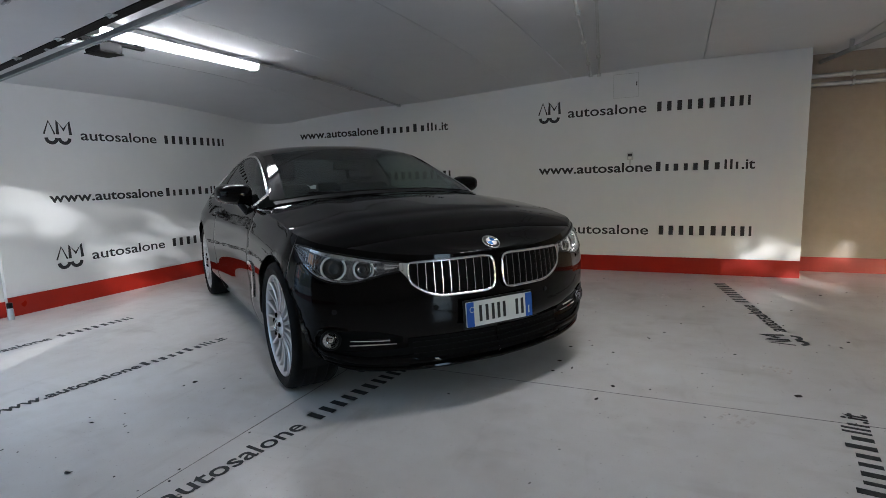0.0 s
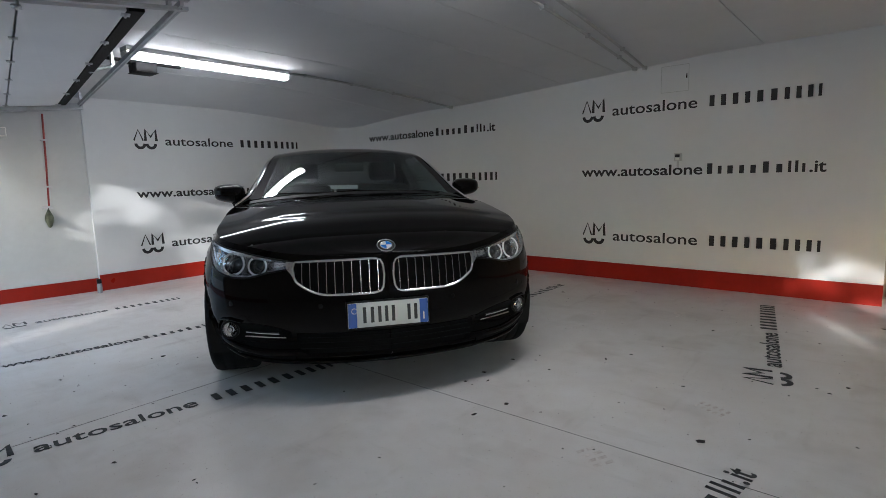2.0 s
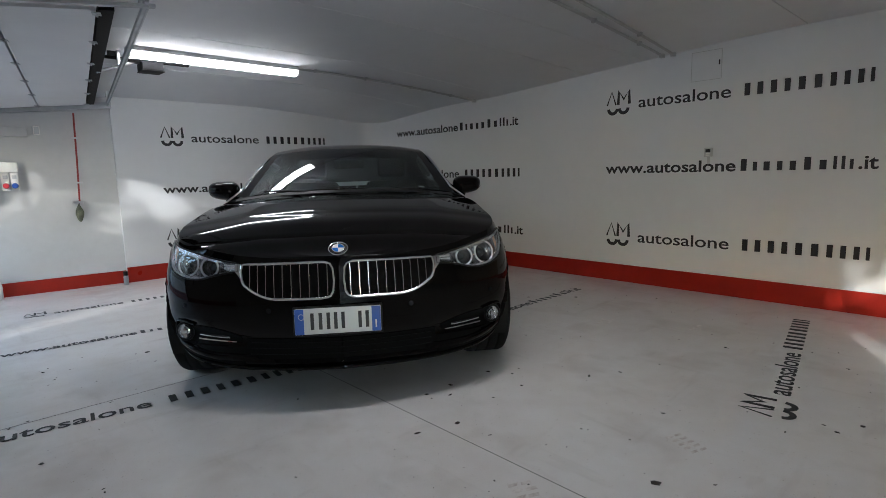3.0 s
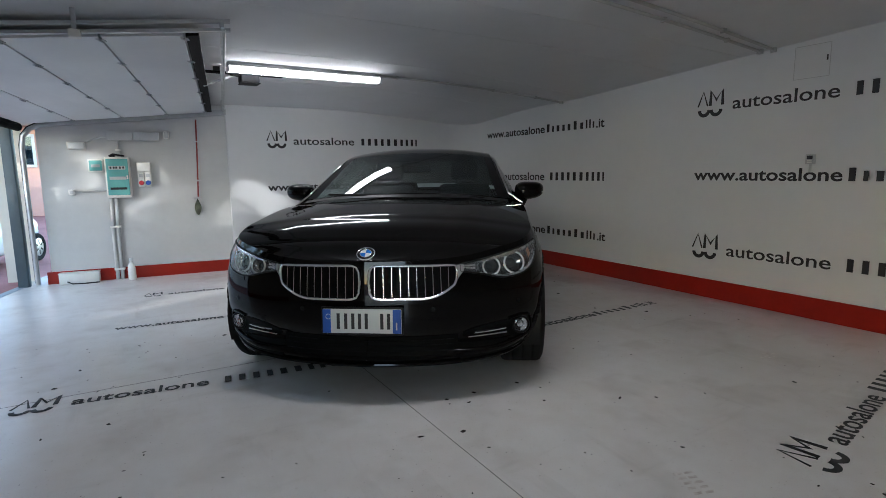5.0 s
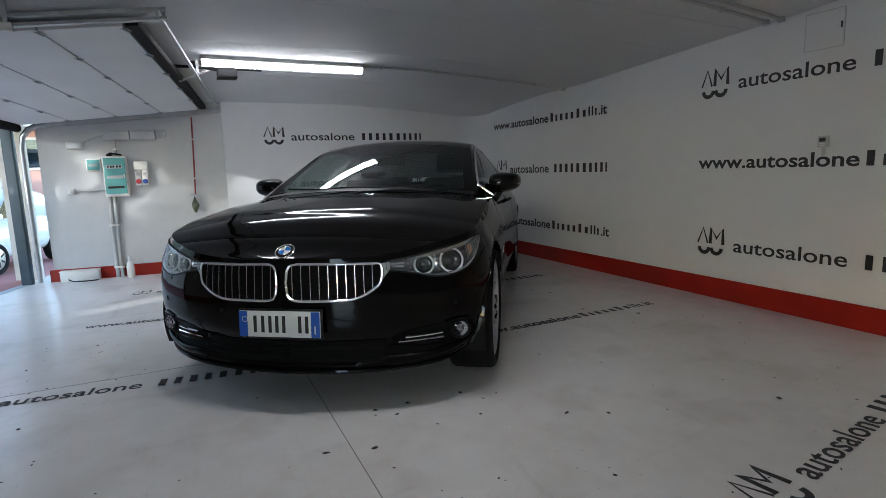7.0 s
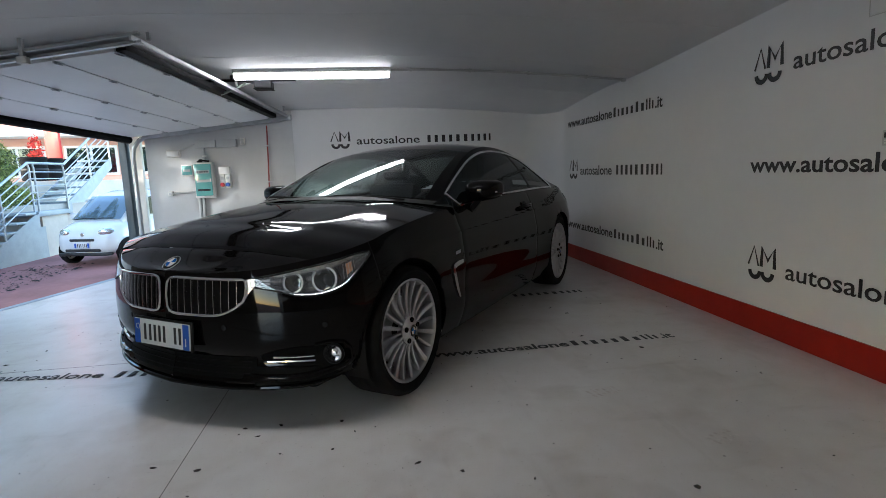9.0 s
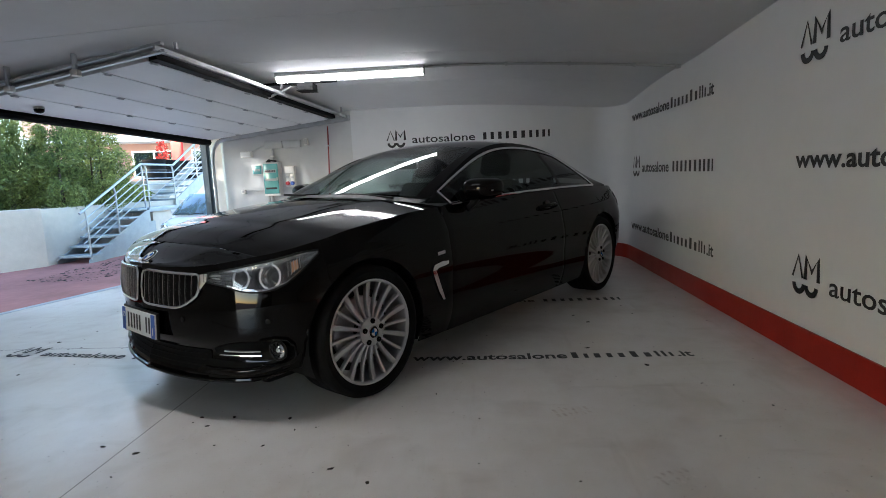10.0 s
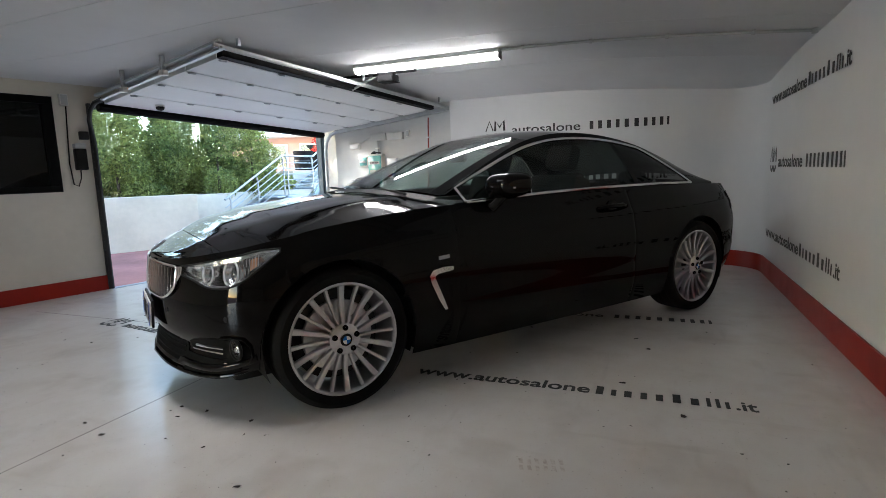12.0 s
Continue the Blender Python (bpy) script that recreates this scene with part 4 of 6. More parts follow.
def headlight(side):
    turn = (lambda p: p) if side > 0 else flip
    span = LAMP_S[1] - LAMP_S[0]
    ss = [LAMP_S[0] + span * i / 40 for i in range(41)]
    at = lambda s, k, o: turn(skin(s, lamp_low(s) + (lamp_top(s) - lamp_low(s)) * k, o))
    cover = [[at(s, k / 8, 0.005) for k in range(9)] for s in ss]
    lamp = part("headlight", grid_mesh(cover), LAMP_GLASS, car, "clear twin-ring headlight with chrome housing", smooth=60)
    loop = [at(s, 0, 0.002) for s in ss] + [at(s, 1, 0.002) for s in reversed(ss)]
    part("lamp_rim", tube(loop + [loop[0]], 0.0045, 8), BLACK_PLASTIC, lamp)
    part("lamp_lower_trim", grid_mesh([[at(s, 0.02, 0.001), at(s, 0.10, -0.004), at(s, 0.12, -0.03)] for s in ss]), CHROME, lamp, smooth=60)
    part("lamp_brow", grid_mesh([[at(s, k, d) for k, d in ((0.985, 0.0), (0.84, -0.006), (0.80, -0.045))] for s in ss[6:]]), LAMP_SILVER, lamp, "silver light bar under the lamp's upper edge", smooth=60)
    deep = lambda s: math.sin(math.pi * min(max((s - LAMP_S[0]) / span, 0), 1)) ** 0.6
    bowl = [[at(s, k / 8, -0.004 - 0.062 * math.sin(math.pi * k / 8) ** 0.5 * deep(s)) for k in range(9)] for s in ss]
    part("lamp_bowl", grid_mesh(bowl), LAMP_DARK, lamp, "grey metallic lamp housing", smooth=60)
    for s, z, r in ((2.70, 0.655, 0.045), (3.38, 0.664, 0.055)):
        n = (turn(skin(s, z, 0.02)) - turn(skin(s, z))).normalized()
        n = (n * 0.62 + Vector((1, 0, 0)) * 0.38).normalized()
        c = turn(skin(s, z, -0.020))
        part("lamp_ring", ring_round(c, n, r, 0.0050), RING_WHITE, lamp, "white daytime running ring")
        part("lamp_reflector", cone(c, n, [(r * 1.12, -0.004), (r * 1.16, -0.03), (r * 1.0, -0.03), (r * 0.96, 0.002), (r * 0.84, -0.016), (r * 0.70, -0.024)]), CHROME, lamp, smooth=30)
        part("lamp_lens", dome(c - n * 0.026, n, r * 0.70, 0.020), LENS_DARK, lamp, "dark projector lens")
    for k in (0.36, 0.60):
        part("lamp_blade", grid_mesh([[at(s, k, -0.008), at(s, k + 0.16, -0.004), at(s, k + 0.17, -0.02)] for s in [1.96 + 0.30 * i / 8 for i in range(9)]]), CHROME, lamp, smooth=60)
    amber = [[at(s, k, -0.014) for k in (0.30, 0.45, 0.60, 0.76)] for s in [3.96 + 0.20 * i / 6 for i in range(7)]]
    part("turn_signal", grid_mesh(amber), AMBER, lamp, "clear turn signal with an amber bulb behind it", smooth=60)
    for q in range(5):
        part("signal_rib", grid_mesh([[at(s, k, -0.006) for k in (0.22, 0.80)] for s in (3.86 + 0.085 * q, 3.872 + 0.085 * q)]), SATIN, lamp)


headlight(1)
headlight(-1)

# front bumper: intakes, fog lamps, chrome blades, lip
for side in (1, -1):
    turn = (lambda p: p) if side > 0 else flip
    c = turn(skin(3.52, 0.336, 0.000))
    n = (turn(skin(3.52, 0.336, 0.02)) - turn(skin(3.52, 0.336))).normalized()
    n = (n * 0.6 + Vector((1, 0, 0)) * 0.4).normalized()
    fog = part("fog_lamp", ring_round(c + n * 0.014, n, 0.043, 0.007), BLACK_PLASTIC, car, "round clear fog lamp")
    part("fog_lens", dome(c + n * 0.019, n, 0.041, 0.010), LAMP_GLASS, fog)
    part("fog_reflector", cone(c, n, [(0.041, 0.017), (0.036, 0.006), (0.022, 0.004), (0.012, 0.010), (0.011, 0.016), (0.001, 0.017)], 14), CHROME, fog, smooth=10)
    for z0, s0, s1 in ((0.328, 2.22, 3.06), (0.304, 2.08, 3.08)):
        rows = [[turn(skin(s, z0 + dz, o)) for dz, o in ((-0.006, 0.004), (-0.003, 0.012), (0.004, 0.012), (0.006, 0.004))] for s in [s0 + (s1 - s0) * i / 12 for i in range(13)]]
        part("bumper_blade", grid_mesh(rows), CHROME, car, "thin chrome blade in the bumper intake", smooth=60)
    hood = [turn(skin(s, z, 0.006)) for s, z in [(3.1, 0.382), (3.45, 0.394), (3.74, 0.388), (3.90, 0.355), (3.92, 0.310), (3.80, 0.278), (3.5, 0.266), (3.1, 0.268)]]
    part("intake_frame", tube(hood, 0.006, 8), BLACK_PAINT, car)
for side in (1, -1):
    turn = (lambda p: p) if side > 0 else flip
    ss = [1.96 + 1.98 * i / 22 for i in range(23)]
    arch = lambda s: math.sin(math.pi * min(max((s - 1.90) / 2.16, 0), 1)) ** 0.55
    rows = [[turn(skin(s, 0.318 + (0.058 * k / 4 - 0.034 * (1 - k / 4)) * arch(s), 0.0022)) for k in range(5)] for s in ss]
    part("side_intake", grid_mesh(rows), INTAKE_BLACK, car, "matt black side intake of the bumper", smooth=60)
    fin = []
    for i in range(25):
        s = 1.55 + 2.45 * i / 24
        z0 = 0.238 + 0.062 * max(0.0, (s - 2.5) / 1.5) ** 1.6
        o = 0.016 * min(1.0, i / 5, (24 - i) / 3)
        fin.append([turn(skin(s, z0 + dz, 0.003 + o * k)) for dz, k in ((-0.016, 0.0), (-0.007, 0.8), (0.003, 1.0), (0.010, 0.7), (0.015, 0.0))])
    part("bumper_fin", grid_mesh(fin), BLACK_PAINT, car, "glossy black fin under the side intake", smooth=60)
    for s0, z0 in ((1.30, 0.462), (3.35, 0.470)):
        c = turn(skin(s0, z0, 0.001))
        n = (turn(skin(s0, z0, 0.02)) - turn(skin(s0, z0))).normalized()
        part("parking_sensor", dome(c, n, 0.013, 0.002, 16), BLACK_PLASTIC, car)
    flap = [[turn(skin(s, 0.572 + 0.022 * k / 3 + 0.014 * (s - 3.2), 0.0025)) for k in range(4)] for s in [3.05 + 0.34 * i / 6 for i in range(7)]]
    part("washer_flap", grid_mesh(flap), BLACK_PAINT, car, smooth=60)
lip = [skin(s, key(LOW, s) + 0.012, 0.010) for s in [3.7 - 3.7 * i / 24 for i in range(25)]]
lip += [flip(p) for p in reversed(lip[:-1])]
part("front_lip", tube(lip, [0.011 * min(1.0, 0.25 + 0.15 * min(i, len(lip) - 1 - i)) for i in range(len(lip))], 8), BLACK_PAINT, car)
rows = [[skin(s, 0.230 + 0.095 * k / 4, 0.003) for k in range(5)] for s in [1.85 * i / 14 for i in range(15)]]
valance = [[skin(s, key(LOW, s) + 0.020 + 0.075 * k / 4 * (1 - 0.35 * (s - 1.85) / 1.7), 0.0045) for k in range(5)] for s in [1.85 + 1.7 * i / 18 for i in range(19)]]
for side in (1, -1):
    part("lower_valance", grid_mesh([[p if side > 0 else flip(p) for p in r] for r in valance]), INTAKE_BLACK, car, smooth=60)
part("lower_intake", grid_mesh(rows, mirror=True), INTAKE_BLACK, car, smooth=60)
for z in (0.25, 0.275, 0.30):
    part("intake_slat", tube([skin(1.75 * (1 - i / 12), z, 0.006) for i in range(13)] + [flip(skin(1.75 * i / 12, z, 0.006)) for i in range(1, 13)], 0.003, 6), INTAKE_BLACK, car)

# number plate with its holder
pc = skin(0.0, 0.418, 0.022)
lean = pose(pc.x, -0.012, 0.418 * KZ, 0, -4, 0)
lean = lean @ Matrix.Scale(1.06, 4)
plate = part("number_plate", box(-0.004, 0.004, -0.188, 0.188, -0.057, 0.057, 0.002, m=lean), PLATE_WHITE, car, "white number plate with blue end bands")
part("plate_holder", box(-0.016, -0.005, -0.196, 0.196, -0.066, 0.066, 0.004, m=lean), BLACK_PLASTIC, plate)
for y0, y1 in ((0.148, 0.187), (-0.187, -0.148)):
    part("plate_band", box(0.0042, 0.0052, y0, y1, -0.056, 0.056, m=lean), PLATE_BLUE, plate)
part("band_mark", box(0.0054, 0.006, 0.163, 0.169, -0.040, -0.005, m=lean), PLATE_WHITE, plate)
part("band_ring", ring_round(Vector((pc.x + 0.0062, -0.180, 0.441 * KZ)), Vector((1, 0, 0)), 0.013, 0.0012), PLATE_WHITE, plate)
for y in (0.128, 0.096, 0.022, -0.010, -0.042, -0.076, -0.112):
    part("plate_mark", box(0.0042, 0.0054, y - 0.0075, y + 0.0075, -0.037, 0.037, m=lean), LETTER_BLACK, plate)


# round badge: dark ring, blue and white quarters
def badge(parent, c, n, r):
    u = n.cross(Vector((0, 0, 1))).normalized()
    w = u.cross(n)
    b = part("badge", dome(c, n, r, 0.004), BLACK_PLASTIC, parent, "round badge with blue and white quarters")
    part("badge_rim", ring_round(c, n, r, 0.0028 * r / 0.041), CHROME, b)
    for q in range(4):
        bm = bmesh.new()
        o = c + n * 0.0052
        mid = bm.verts.new(o)
        ringv = [bm.verts.new(o - n * 0.0012 + (u * math.cos(t) + w * math.sin(t)) * r * 0.62) for t in [math.pi / 2 * (q + k / 8) for k in range(9)]]
        for a, d in zip(ringv, ringv[1:]):
            bm.faces.new((mid, a, d))
        part("badge_quarter", bm, BADGE_BLUE if q % 2 else PLATE_WHITE, b)
    part("badge_hoop", ring_round(c + n * 0.003, n, r * 0.64, 0.0016 * r / 0.041), CHROME, b)


badge(car, Vector((0.632 * KX, 0, 0.733 * KZ)), Vector((0.55, 0, 0.83)).normalized(), 0.045)

# side: gill, small plaque, handle, mirrors, tail lamps
for side in (1, -1):
    turn = (lambda p: p) if side > 0 else flip

    def on_side(x, z, out):
        lo, hi = 4.0, 13.0
        for _ in range(30):
            mid = (lo + hi) / 2
            lo, hi = (mid, hi) if skin(mid, z).x > x * KX else (lo, mid)
        return turn(skin(lo, z, out))

    gill = [[on_side(x, z, o) for o in (0.001, 0.009)] for x, z in ((-0.545, 0.375), (-0.520, 0.44), (-0.475, 0.535), (-0.470, 0.552), (-0.490, 0.563), (-0.555, 0.568), (-0.580, 0.573),
                                                                   (-0.583, 0.590), (-0.52, 0.592), (-0.458, 0.582), (-0.440, 0.556), (-0.450, 0.52), (-0.495, 0.43), (-0.528, 0.375))]
    bm = bmesh.new()
    outer, inner = [bm.verts.new(g[1]) for g in gill], [bm.verts.new(g[0]) for g in gill]
    for i in range(7):
        if i < 6:
            bm.faces.new((outer[i], outer[i + 1], outer[12 - i], outer[13 - i]))
    for i in range(14):
        bm.faces.new((outer[i], inner[i], inner[(i + 1) % 14], outer[(i + 1) % 14]))
    part("side_gill", bm, CHROME, car, "bright hooked side gill behind the front wheel")
    bm = bmesh.new()
    corners = [on_side(x, z, 0.005) for x, z in ((-0.50, 0.628), (-0.565, 0.632), (-0.565, 0.650), (-0.50, 0.646))]
    bm.faces.new([bm.verts.new(p) for p in corners])
    bmesh.ops.solidify(bm, geom=bm.faces[:], thickness=0.003)
    part("side_plaque", bm, SATIN, car)
    handle = [on_side(x, 0.800, o) for x, o in ((-1.70, 0.004), (-1.73, 0.030), (-1.78, 0.036), (-1.88, 0.036), (-1.92, 0.030), (-1.95, 0.004))]
    part("door_handle", tube(handle, [0.012, 0.014, 0.016, 0.016, 0.014, 0.012], 10), BLACK_PAINT, car)
    part("handle_cup", dome(on_side(-1.83, 0.800, 0.002), Vector((0, side, 0.1)).normalized(), 0.05, 0.003), BLACK_PLASTIC, car)
    # wing mirror
    bm = bmesh.new()
    bmesh.ops.create_uvsphere(bm, u_segments=28, v_segments=18, radius=1.0)
    for v in bm.verts:
        x, y, z = v.co
        f = lambda a, p: math.copysign(abs(a) ** p, a)
        x, y, z = f(x, 0.75), f(y, 0.62), f(z, 0.70)
        v.co = (x * (0.105 if x > 0 else 0.060) - 0.02 * y, y * 0.125, z * (0.072 - 0.010 * y) + 0.008 * y)
    bmesh.ops.transform(bm, matrix=pose(-1.015, 0.925, 1.012, 0, 0, -4) @ Matrix.Diagonal((1.15, 0.90, 0.96, 1)), verts=bm.verts)
    if side < 0:
        bmesh.ops.transform(bm, matrix=Matrix.Diagonal((1, -1, 1, 1)), verts=bm.verts)
    mirror = part("wing_mirror", bm, BLACK_PAINT, car, "black door mirror with a chrome signal line", smooth=60)
    part("mirror_foot", tube([Vector((-0.90, 0.79 * side, 0.905)), Vector((-0.93, 0.86 * side, 0.895)), Vector((-0.99, 0.90 * side, 0.965))], [0.03, 0.024, 0.022], 10), BLACK_PLASTIC, mirror)
    part("mirror_line", tube([Vector((-0.900 - 0.062 * k * k, (0.860 + 0.168 * k) * side, 0.996 + 0.006 * k)) for k in (0, 0.25, 0.5, 0.75, 1)], 0.0055, 8), CHROME, mirror)
    part("mirror_glass", box(-1.086, -1.083, 0.840, 1.010, 0.966, 1.058, 0.001) if side > 0 else box(-1.086, -1.083, -1.010, -0.840, 0.966, 1.058, 0.001), CHROME, mirror)
    tail = [[turn(skin(s, 0.73 + 0.105 * k / 5 - 0.02 * (13.6 - s) * (k == 0), 0.006)) for k in range(6)] for s in [12.35 + 1.5 * i / 12 for i in range(13)]]
    part("tail_lamp", grid_mesh(tail), TAIL_RED, car, "red wraparound tail lamp", smooth=60)
# washer cover, wipers and cowl
cowl = [roof_row(0.02), [p + Vector((0.07, 0, -0.012)) for p in roof_row(0.0)]]
part("cowl", grid_mesh(cowl), BLACK_PLASTIC, car)
for y0, y1, x0 in ((0.58, 0.02, -0.54), (-0.02, -0.55, -0.52)):
    part("wiper", tube([Vector(((x0 + 0.02) * KX, y0, 0.945 * KZ)), Vector(((x0 + 0.03) * KX, (y0 + y1) / 2, 0.968 * KZ)), Vector(((x0 + 0.0) * KX, y1, 0.973 * KZ))], 0.007, 8), BLACK_PLASTIC, car)

# ---- fixtures of the garage ----
def ceiling_tube(x, y, length, turn=0.0):
    """A closed strip lamp under the ceiling, from its southern end."""
    y0, y1 = 0.0, length
    t = thing("ceiling_light", "lit fluorescent strip light in a long diffuser under the ceiling", "ceiling light", pose(x, y, ceiling_z(x, y) - 0.012, 0, 0, turn), "strip lights")
    part("body", box(-0.062, 0.062, y0, y1, -0.026, 0.011, 0.006), PLASTIC_GREY, t)
    prof = [(-0.056, -0.025)] + [(0.056 * math.sin(radians(a)), -0.036 - 0.038 * math.cos(radians(a))) for a in range(-80, 81, 16)] + [(0.056, -0.025)]
    bm = extrude_shape(prof, y1 - y0 - 0.02)
    bmesh.ops.translate(bm, verts=bm.verts, vec=(0, y0 + 0.01, 0))
    part("diffuser", bm, TUBE_GLOW, t, "glowing white diffuser", smooth=40)
    for y in (y0, y1 - 0.015):
        part("end_cap", box(-0.058, 0.058, y, y + 0.015, -0.076, -0.024, 0.008), PLASTIC_WHITE, t)
    return t


ceiling_tube(-3.36, 1.70, 1.41)
ceiling_tube(-0.83, 1.80, 1.05, -38)


def ceiling_conduit(points, clips, label):
    c = thing("ceiling_conduit", label, "conduit", None, "ceiling conduits")
    pts = [Vector((x, y, ceiling_z(x, y) - 0.016)) for x, y in points]
    part("pipe", tube(pts, 0.011, 10), PLASTIC_GREY, c)
    b = pts[-1]
    for k in range(clips):
        p = pts[(2 * k + 1) * (len(pts) - 1) // (2 * clips)]
        part("clip", box(p.x - 0.018, p.x + 0.018, p.y - 0.012, p.y + 0.012, p.z - 0.015, p.z + 0.015, 0.003), PLASTIC_GREY, c)
    part("end_box", box(b.x - 0.02, b.x + 0.02, b.y - 0.03, b.y + 0.004, b.z - 0.018, b.z + 0.016, 0.004), PLASTIC_GREY, c)


ceiling_conduit([(-3.36 + 0.20 * k / 12, 3.12 + 2.22 * k / 12) for k in range(13)], 4, "thin grey conduit running from the strip light to the wall")
ceiling_conduit([(-0.50 - 0.36 * k / 12, 2.0 + 3.3 * k / 12) for k in range(13)], 4, "thin grey conduit along the ceiling")
ceiling_conduit([(-0.36 - 0.42 * k / 12, 2.0 + 3.34 * k / 12) for k in range(13)], 2, "thin grey conduit along the ceiling")

rail = thing("ceiling_rail", "galvanised rail under the ceiling beside the recessed wall", "rail")
part("bar", tube([Vector((1.56, 3.9, 2.062)), Vector((1.40, 4.95, 2.062)), Vector((1.24, 5.78, 2.062))], 0.020, 10), GALVANISED, rail)
for y in (4.3, 5.2):
    x = 1.56 - (y - 3.9) * 0.165
    part("hanger", box(x - 0.015, x + 0.015, y - 0.015, y + 0.015, 2.05, ceiling_z(x) + 0.002, 0.003), GALVANISED, rail)

# hatch and control on the long white wall
hatch = thing("wall_hatch", "small square access hatch flush in the white wall", "hatch", pose(-0.515, WALL_B, 1.95))
part("hatch_door", box(-0.118, 0.118, -0.004, -0.0005, -0.118, 0.112, 0.001), WHITE_PANEL, hatch)
for x0, x1, z0, z1 in ((-0.124, 0.124, 0.114, 0.118), (-0.124, 0.124, -0.124, -0.120), (-0.124, -0.120, -0.120, 0.114), (0.120, 0.124, -0.120, 0.114)):
    part("hatch_edge", box(x0, x1, -0.003, -0.0006, z0, z1), PLASTIC_GREY, hatch)
part("hatch_latch", box(0.100, 0.110, -0.008, -0.004, -0.01, 0.03, 0.001), DARK_STEEL, hatch)
ctl = thing("wall_control", "small grey wall control with a stub of cable duct", "wall control", pose(-0.462, WALL_B, 1.225))
part("case", box(-0.032, 0.032, -0.030, -0.001, -0.038, 0.038, 0.005), PLASTIC_GREY, ctl)
part("display", box(-0.020, 0.020, -0.032, -0.030, 0.000, 0.026, 0.001), DARK_STEEL, ctl)
for z in (-0.012, -0.024):
    part("button", box(-0.016, 0.016, -0.033, -0.030, z - 0.004, z + 0.004, 0.001), PLASTIC_WHITE, ctl)
part("duct", box(-0.010, 0.010, -0.014, -0.001, -0.10, -0.039, 0.002), PLASTIC_GREY, ctl)

# ---- sectional door, open under the ceiling ----
L0, R0 = Vector((-2.56, -0.72, 1.875)), Vector((-5.33, 0.02, 1.70))
L1, R1 = Vector((-1.96, 1.46, 2.018)), Vector((-5.10, 1.90, 1.885))


def deck(u, w, lift=0.0):
    p = L0.lerp(R0, u).lerp(L1.lerp(R1, u), w)
    return p + Vector((0, 0, lift))


def slab(u0, u1, w0, w1, lo, hi, n=1):
    bm = bmesh.new()
    for k in range(n):
        a, b = u0 + (u1 - u0) * k / n, u0 + (u1 - u0) * (k + 1) / n
        vs = [bm.verts.new(deck(u, w, z)) for z in (lo, hi) for u, w in ((a, w0), (b, w0), (b, w1), (a, w1))]
        for f in ((0, 1, 2, 3), (4, 5, 6, 7), (0, 1, 5, 4), (2, 3, 7, 6), (1, 2, 6, 5), (3, 0, 4, 7)):
            bm.faces.new([vs[i] for i in f])
    return bm


gdoor = thing("sectional_door", "white sectional garage door rolled open under the ceiling", "garage door")
WS = (0.0, 0.235, 0.47, 0.70, 0.905)
for a, b in zip(WS, WS[1:]):
    part("door_panel", slab(0.012, 0.988, a + 0.003, b - 0.003, 0.0, 0.042), DOOR_WHITE, gdoor, smooth=None)
part("rubber_strip", slab(0.012, 0.988, 0.907, 0.940, 0.000, 0.046), INTAKE_BLACK, gdoor, "dark strip along the door's inner end", smooth=None)
hinge = finish(add_box(box(-0.030, 0.030, -0.022, 0.022, -0.006, -0.001, 0.002), -0.030, 0.030, -0.006, 0.006, -0.014, -0.005, 0.002), 30)
hinge.materials.append(GALVANISED)
for w in WS[1:]:
    for k in range(6):
        u = 0.03 + 0.94 * k / 5
        p = deck(u, w - 0.001)
        part("hinge", hinge, None, gdoor, m=pose(p.x, p.y, p.z - 0.001, 0, 0, DOOR_YAW))
part("bottom_seal", tube([deck(u / 8, -0.03, -0.02) for u in range(9)], 0.045, 8), RUBBER, gdoor, "black rubber seal of the door's lower edge")

track = thing("door_track", "galvanised double rail carrying the open garage door", "door track", None, "door tracks")
for du, dz in ((-0.030, 0.040), (-0.020, 0.000)):
    part("rail", slab(du - 0.005, du + 0.005, 0.06, 1.02, dz - 0.008, dz + 0.010), GALVANISED, track, smooth=None)
bend = [deck(-0.020, 0.08), deck(-0.024, 0.02, -0.01), deck(-0.026, -0.025, -0.06), deck(-0.028, -0.045, -0.15)]
bend += [Vector((DOOR_L.x + 0.04, DOOR_L.y + 0.10, z)) for z in (1.5, 1.0, 0.5, 0.02)]
part("curved_rail", tube(bend, 0.022, 8), DARK_STEEL, track)
for w in (0.34, 0.66):
    p = deck(-0.035, w, 0.03)
    part("hanger", box(p.x - 0.018, p.x + 0.018, p.y - 0.012, p.y + 0.012, p.z - 0.07, ceiling_z(p.x, p.y) - 0.001, 0.003), GALVANISED, track)
    part("hanger_foot", box(p.x - 0.026, p.x + 0.026, p.y - 0.03, p.y + 0.03, p.z - 0.075, p.z - 0.03, 0.006), PLASTIC_WHITE, track)
track = thing("door_track", "galvanised rail bending down beside the blue-grey post", "door track", None, "door tracks")
part("rail", slab(1.010, 1.028, 0.10, 1.02, -0.03, 0.03), GALVANISED, track, smooth=None)
bend = [deck(1.018, 0.12), deck(1.018, 0.05, -0.01), deck(1.018, 0.01, -0.04), deck(1.016, -0.02, -0.11), deck(1.014, -0.03, -0.22)]
foot = deck(1.012, -0.03)
bend += [Vector((foot.x, foot.y, z)) for z in (1.2, 0.8, 0.4, 0.02)]
part("curved_rail", tube(bend, 0.024, 10), GALVANISED, track)
bend2 = [p + Vector((-0.035, -0.02, 0.02)) for p in bend]
part("guide_edge", tube(bend2, 0.012, 8), RUBBER, track)
bar = thing("door_crossbar", "galvanised steel angle across the end of the door tracks", "crossbar")
